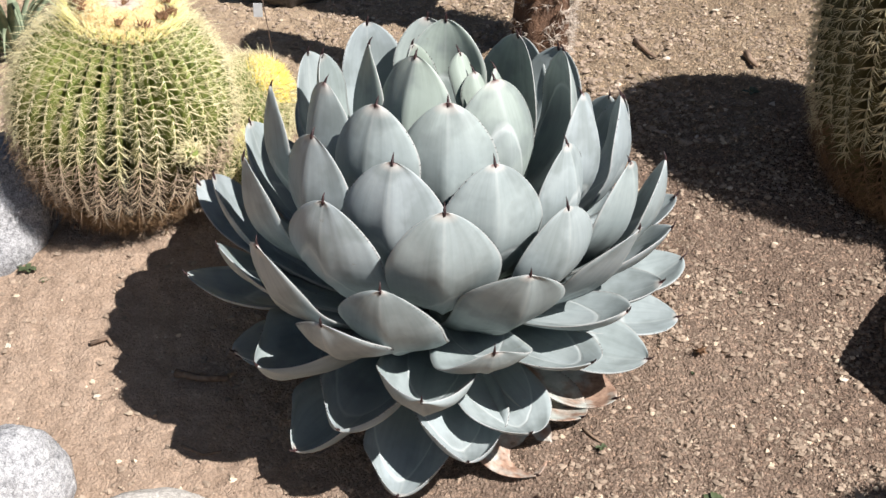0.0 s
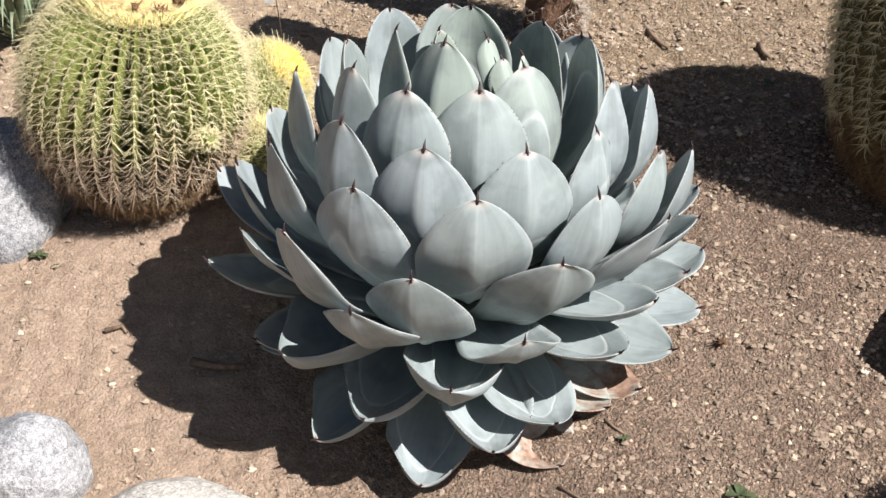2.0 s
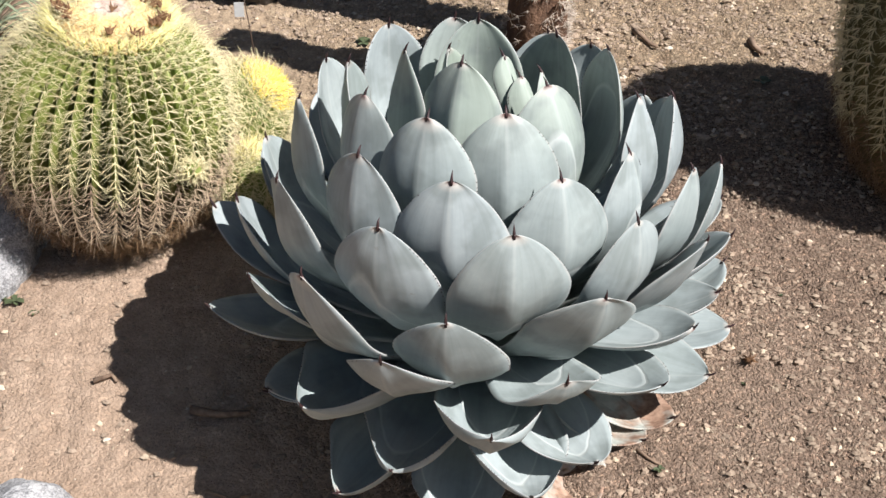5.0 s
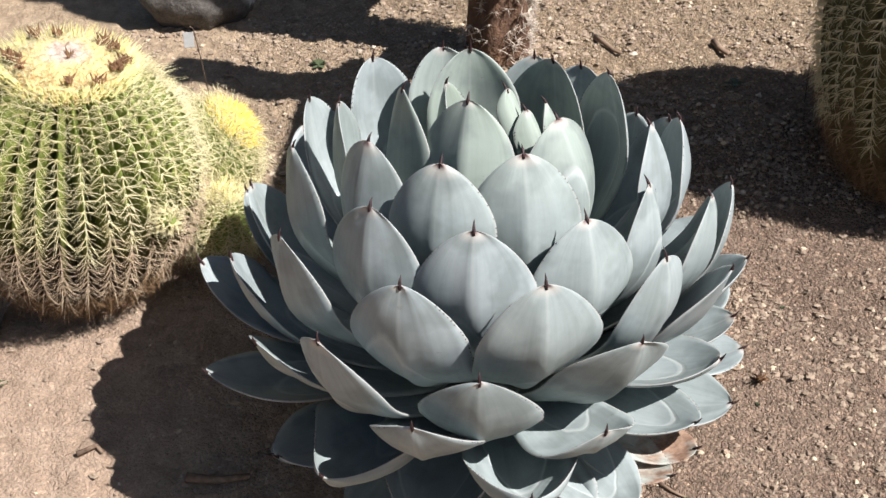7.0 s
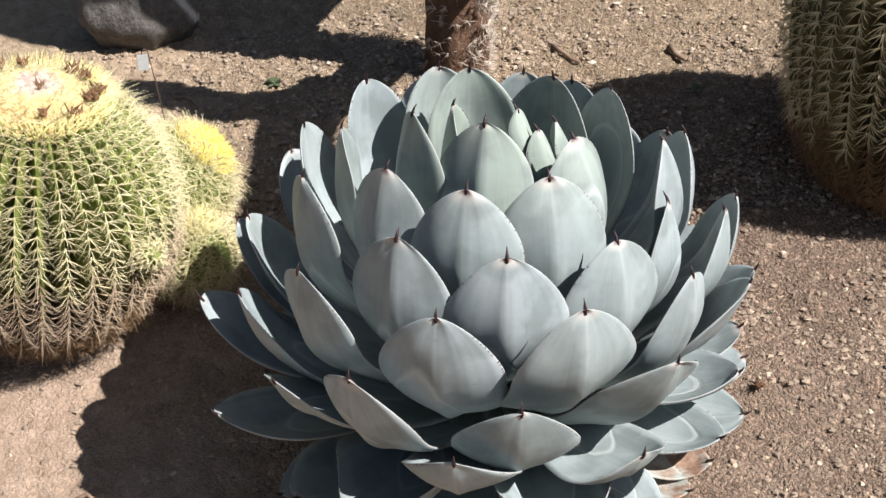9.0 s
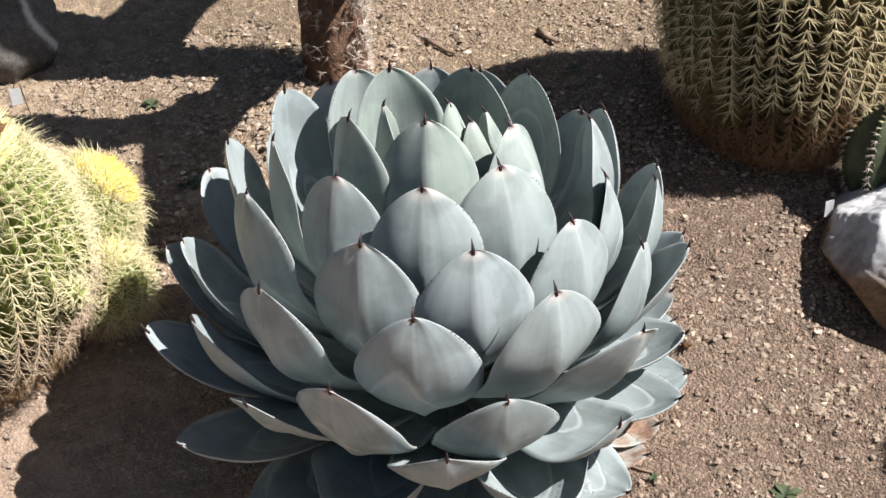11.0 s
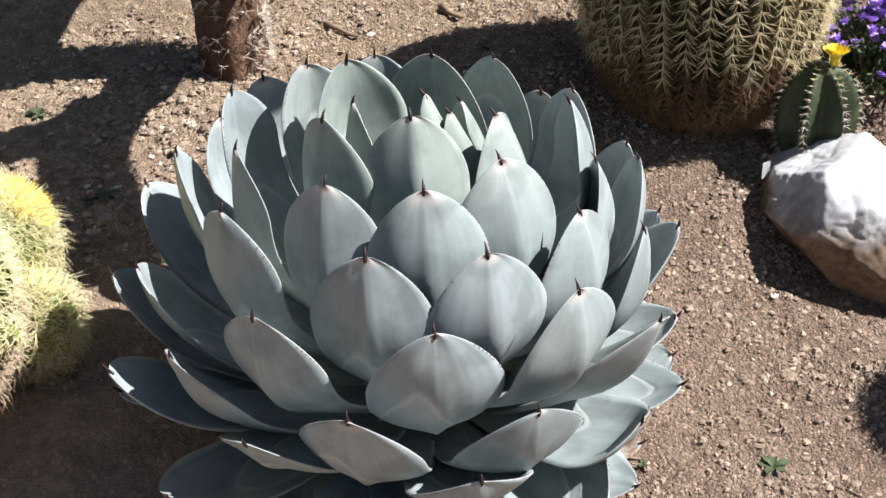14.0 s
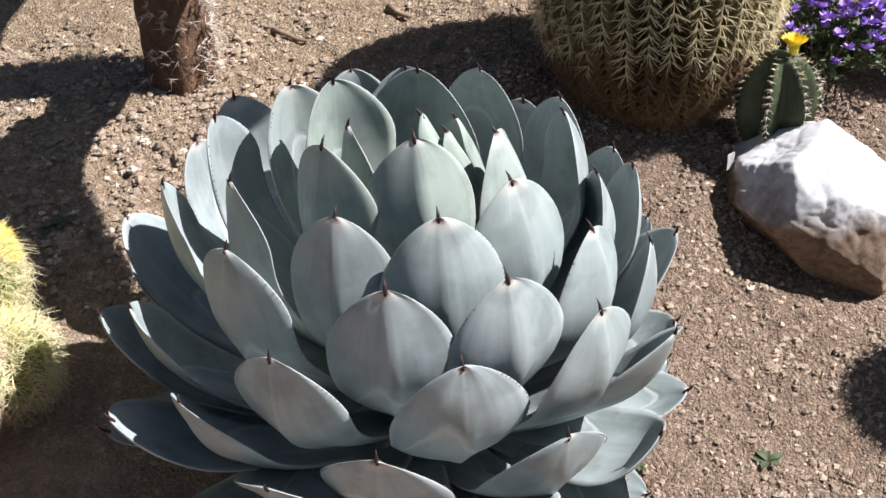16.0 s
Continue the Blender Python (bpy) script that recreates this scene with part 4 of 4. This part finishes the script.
# ---- strap-leaved plant at the back left ----
def strap_plant(loc):
    ob = thing("strap_leaf_plant", loc, "clump of grey-green and dried strap leaves", "plant")
    rng = random.Random(51)
    for i in range(52):
        a = rng.uniform(0, 2 * math.pi)
        o, sd = Vector((math.cos(a), math.sin(a), 0)), Vector((-math.sin(a), math.cos(a), 0))
        ln, rise, w = rng.uniform(0.16, 0.30), rng.uniform(0.04, 0.22), rng.uniform(0.006, 0.013)
        verts, faces = [], []
        for k in range(9):
            f = k / 8
            c = o * ln * f + Vector((0, 0, rise * math.sin(math.pi * 0.75 * f) + 0.01))
            hw = w * (1 - f ** 2) + 0.0006
            for q, dz in ((-1, 0.004), (0, 0), (1, 0.004)):
                verts.append(c + sd * hw * q + Vector((0, 0, dz * (1 - f))))
        for k in range(8):
            for q in range(2):
                n0 = 3 * k + q
                faces.append((n0, n0 + 1, n0 + 4, n0 + 3))
        me = mesh_of("strap_leaf", verts, faces, M_STRAP if rng.random() < 0.85 else M_TWIG)
        lf = part("strap_leaf", me, ob)
        md = lf.modifiers.new("thick", "SOLIDIFY")
        md.thickness = 0.002
    return ob


strap_plant((-1.07, 1.13, ground_z(-1.07, 1.13)))


# ---- labels on wire stakes ----
def plant_tag(foot, height, label, lean=0.0):
    x, y = foot
    ob = thing("plant_tag", (x, y, ground_z(x, y)), label, "plant label", "plant labels")
    w = Soup()
    top = Vector((lean, -0.02, height))
    w.tube([(0, 0, -0.03), top * 0.6, top, top + Vector((-0.006, 0, 0.006)), top + Vector((-0.012, 0, 0.0)), top + Vector((-0.012, 0, -0.008))], [0.0012] * 6, 6)
    part("wire", w.mesh("wire", M_WIRE), ob)
    bm = bmesh.new()
    bmesh.ops.create_cube(bm, size=1)
    for v in bm.verts:
        v.co = Vector((v.co.x * 0.022, v.co.y * 0.0016, v.co.z * 0.034)) + top + Vector((-0.012, -0.004, -0.022))
    bmesh.ops.bevel(bm, geom=list(bm.edges), offset=0.0006, segments=2, affect="EDGES")
    me = bpy.data.meshes.new("plate")
    bm.to_mesh(me)
    bm.free()
    me.materials.append(M_TAG)
    part("plate", me, ob, "small pale blank plate")
    return ob


plant_tag((-0.39, 1.02), 0.175, "small white plant tag on a wire stake", -0.02)
plant_tag((0.918, 0.172), 0.055, "small pale plant tag on a short stake")
stake = thing("wire_stake", (0.838, 0.675, ground_z(0.838, 0.675)), "thin dark wire stake with a loop at its top", "stake")
_w = Soup()
_w.tube([(0, 0, -0.03), (0.001, 0, 0.05), (0, 0, 0.085), (0.005, 0, 0.095), (0.009, 0, 0.087), (0.004, 0, 0.080)], [0.0013] * 6, 6)
part("wire", _w.mesh("wire", M_WIRE), stake)


# ---- weeds, twigs, litter ----
def weed(x, y, size, seed):
    ob = thing("weed", (x, y, ground_z(x, y)), "small green seedling in the soil", "weed", "weeds")
    rng = random.Random(seed)
    for i in range(9):
        a = rng.uniform(0, 2 * math.pi)
        o, sd = Vector((math.cos(a), math.sin(a), 0)), Vector((-math.sin(a), math.cos(a), 0))
        ln, up = size * rng.uniform(0.6, 1.1), rng.uniform(0.2, 0.8)
        v = []
        for f, w in ((0.0, 0.05), (0.35, 0.22), (0.7, 0.26), (1.0, 0.02)):
            c = o * ln * f + Vector((0, 0, ln * up * f * (1.3 - f) + 0.002))
            v += [c - sd * ln * w, c + Vector((0, 0, -0.0015)), c + sd * ln * w]
        fc = [(3 * k + q, 3 * k + q + 1, 3 * k + q + 4, 3 * k + q + 3) for k in range(3) for q in range(2)]
        part("leaf", mesh_of("leaf", v, fc, M_WEED), ob)
    return ob


for i, (x, y, sz) in enumerate(((-0.80, 0.30, 0.024), (-0.83, 0.312, 0.018), (0.463, -0.28, 0.028), (-0.14, 0.792, 0.024), (0.722, 0.776, 0.026), (-0.144, 1.108, 0.026), (0.293, -0.171, 0.012), (-0.165, 0.80, 0.016), (-0.76, 0.27, 0.012), (0.468, -0.02, 0.006), (0.584, 0.165, 0.006))):
    weed(x, y, sz, 60 + i)


def twig(pts, r, label="thin dry twig on the soil"):
    x0, y0 = pts[0]
    ob = thing("twig", (x0, y0, ground_z(x0, y0)), label, "twig", "twigs")
    g0 = ground_z(x0, y0)
    w = Soup()
    w.tube([(x - x0, y - y0, ground_z(x, y) - g0 + r * 1.2) for x, y in pts], [r * (1 - 0.6 * i / len(pts)) for i in range(len(pts))], 6)
    part("stick", w.mesh("stick", M_TWIG), ob)
    return ob


twig([(0.495, 1.058), (0.508, 1.02), (0.522, 1.004), (0.537, 0.988)], 0.007, "dark dry seed stalk on the soil")
twig([(0.753, 0.980), (0.757, 0.955), (0.766, 0.922)], 0.009, "dark root stub in the soil")
twig([(0.18, -0.25), (0.22, -0.28), (0.25, -0.33)], 0.003)
twig([(0.264, -0.131), (0.28, -0.150), (0.299, -0.161)], 0.003)
twig([(0.495, -0.335), (0.524, -0.342), (0.541, -0.36), (0.551, -0.386)], 0.0016, "curled pale dry tendril")
twig([(-0.457, 0.022), (-0.41, 0.010), (-0.358, 0.003)], 0.008, "withered grey leaf end on the soil")
twig([(-0.63, 0.10), (-0.60, 0.11), (-0.59, 0.10)], 0.005)
twig([(-0.26, 0.80), (-0.20, 0.84), (-0.14, 0.84)], 0.002)
twig([(-0.42, -0.13), (-0.38, -0.15), (-0.35, -0.14)], 0.003)
twig([(-0.362, 1.116), (-0.345, 1.116), (-0.330, 1.100), (-0.321, 1.064)], 0.002, "curled pale dry tendril")
dry_bud = thing("dry_flower_head", (0.488, 0.018, ground_z(0.488, 0.018)), "small shrivelled red-brown flower head on the soil", "litter")
_d, _r = Soup(), random.Random(9)
for _ in range(26):
    dd = Vector((_r.uniform(-1, 1), _r.uniform(-1, 1), _r.uniform(-0.1, 0.9))).normalized()
    _d.cone((0, 0, 0.006), Vector((0, 0, 0.006)) + dd * _r.uniform(0.008, 0.02), 0.003, 4)
part("bracts", _d.mesh("bracts", M_BROWN), dry_bud)


# ---- gravel and clods on the soil ----
def scatter(name, count, box, size, mat, seed, label, blob=True, keep=None, even=5.0):
    rng, sp = random.Random(seed), Soup()
    x0, x1, y0, y1 = box
    for i in range(count):
        x, y = rng.uniform(x0, x1), rng.uniform(y0, y1)
        if keep and rng.random() > keep(x, y):
            continue
        r = size[0] + (size[1] - size[0]) * rng.random() ** even
        c = Vector((x, y, ground_z(x, y) + r * 0.12))
        if blob and r > 0.0048:
            sp.blob(c, r, rng.uniform(0.5, 0.85), rng.uniform(0, 40), 0.9)
        else:
            n0, a = len(sp.v), rng.uniform(0, 6)
            for k in range(4):
                q = r * rng.uniform(0.7, 1.25)
                sp.v.append(c + Vector((q * math.cos(a + k * 1.57), q * math.sin(a + k * 1.57), r * rng.uniform(-0.3, 0.3))))
            sp.v.append(c + Vector((r * rng.uniform(-0.6, 0.6), r * rng.uniform(-0.6, 0.6), r * rng.uniform(0.6, 1.2))))
            for k in range(4):
                sp.f.append((n0 + k, n0 + (k + 1) % 4, n0 + 4))
    return tagged(new(name, sp.mesh(name, mat, False)), label, "gravel", kind="stuff")


def stony(x, y):
    """More stones to the right of the agave and at the back than on the trodden left."""
    d = 0.22 + 0.78 * max(0.0, min(1.0, (x + 0.1 + 0.35 * y) / 0.5, ), min(1.0, (y - 0.45) / 0.25))
    patch = max(0, min(1, 0.5 + 1.9 * noise.noise(Vector((x * 5, y * 5, 2))))) * max(0.15, min(1, 0.65 + 1.7 * noise.noise(Vector((x * 14, y * 14, 6)))))
    return d * (0.14 + 0.86 * patch)


scatter("soil_clods", 150000, (-1.2, 1.35, -0.45, 1.4), (0.0013, 0.0066), M_CLOD, 71, "crumbly brown soil clods", True, stony, 3.8)
scatter("gravel", 36000, (-1.2, 1.35, -0.45, 1.4), (0.0010, 0.0057), M_PEBBLE, 72, "pale tan gravel chips scattered on the soil", True, stony, 3.2)
scatter("pebbles", 900, (-1.2, 1.35, -0.45, 1.4), (0.0022, 0.0080), M_PALE_PEBBLE, 73, "small cream and grey pebbles on the soil", True, stony, 2.5)


def dug(x, y):
    """Loose broken earth between the agave and the tree cactus."""
    d = max(0.0, 1 - math.hypot((x - 0.12) / 0.55, (y - 0.78) / 0.42))
    return min(1.0, 2.2 * d) * max(0.05, min(1, 0.6 + 1.8 * noise.noise(Vector((x * 9, y * 9, 12)))))


scatter("earth_lumps", 9000, (-0.45, 0.7, 0.3, 1.15), (0.0022, 0.0105), M_CLOD, 74, "loose lumps of broken brown earth", True, dug, 3.5)
scatter("stones", 240, (-0.3, 0.6, 0.45, 1.0), (0.004, 0.010), M_PALE_PEBBLE, 75, "small pale stones at the foot of the tree cactus", True, dug, 2.0)
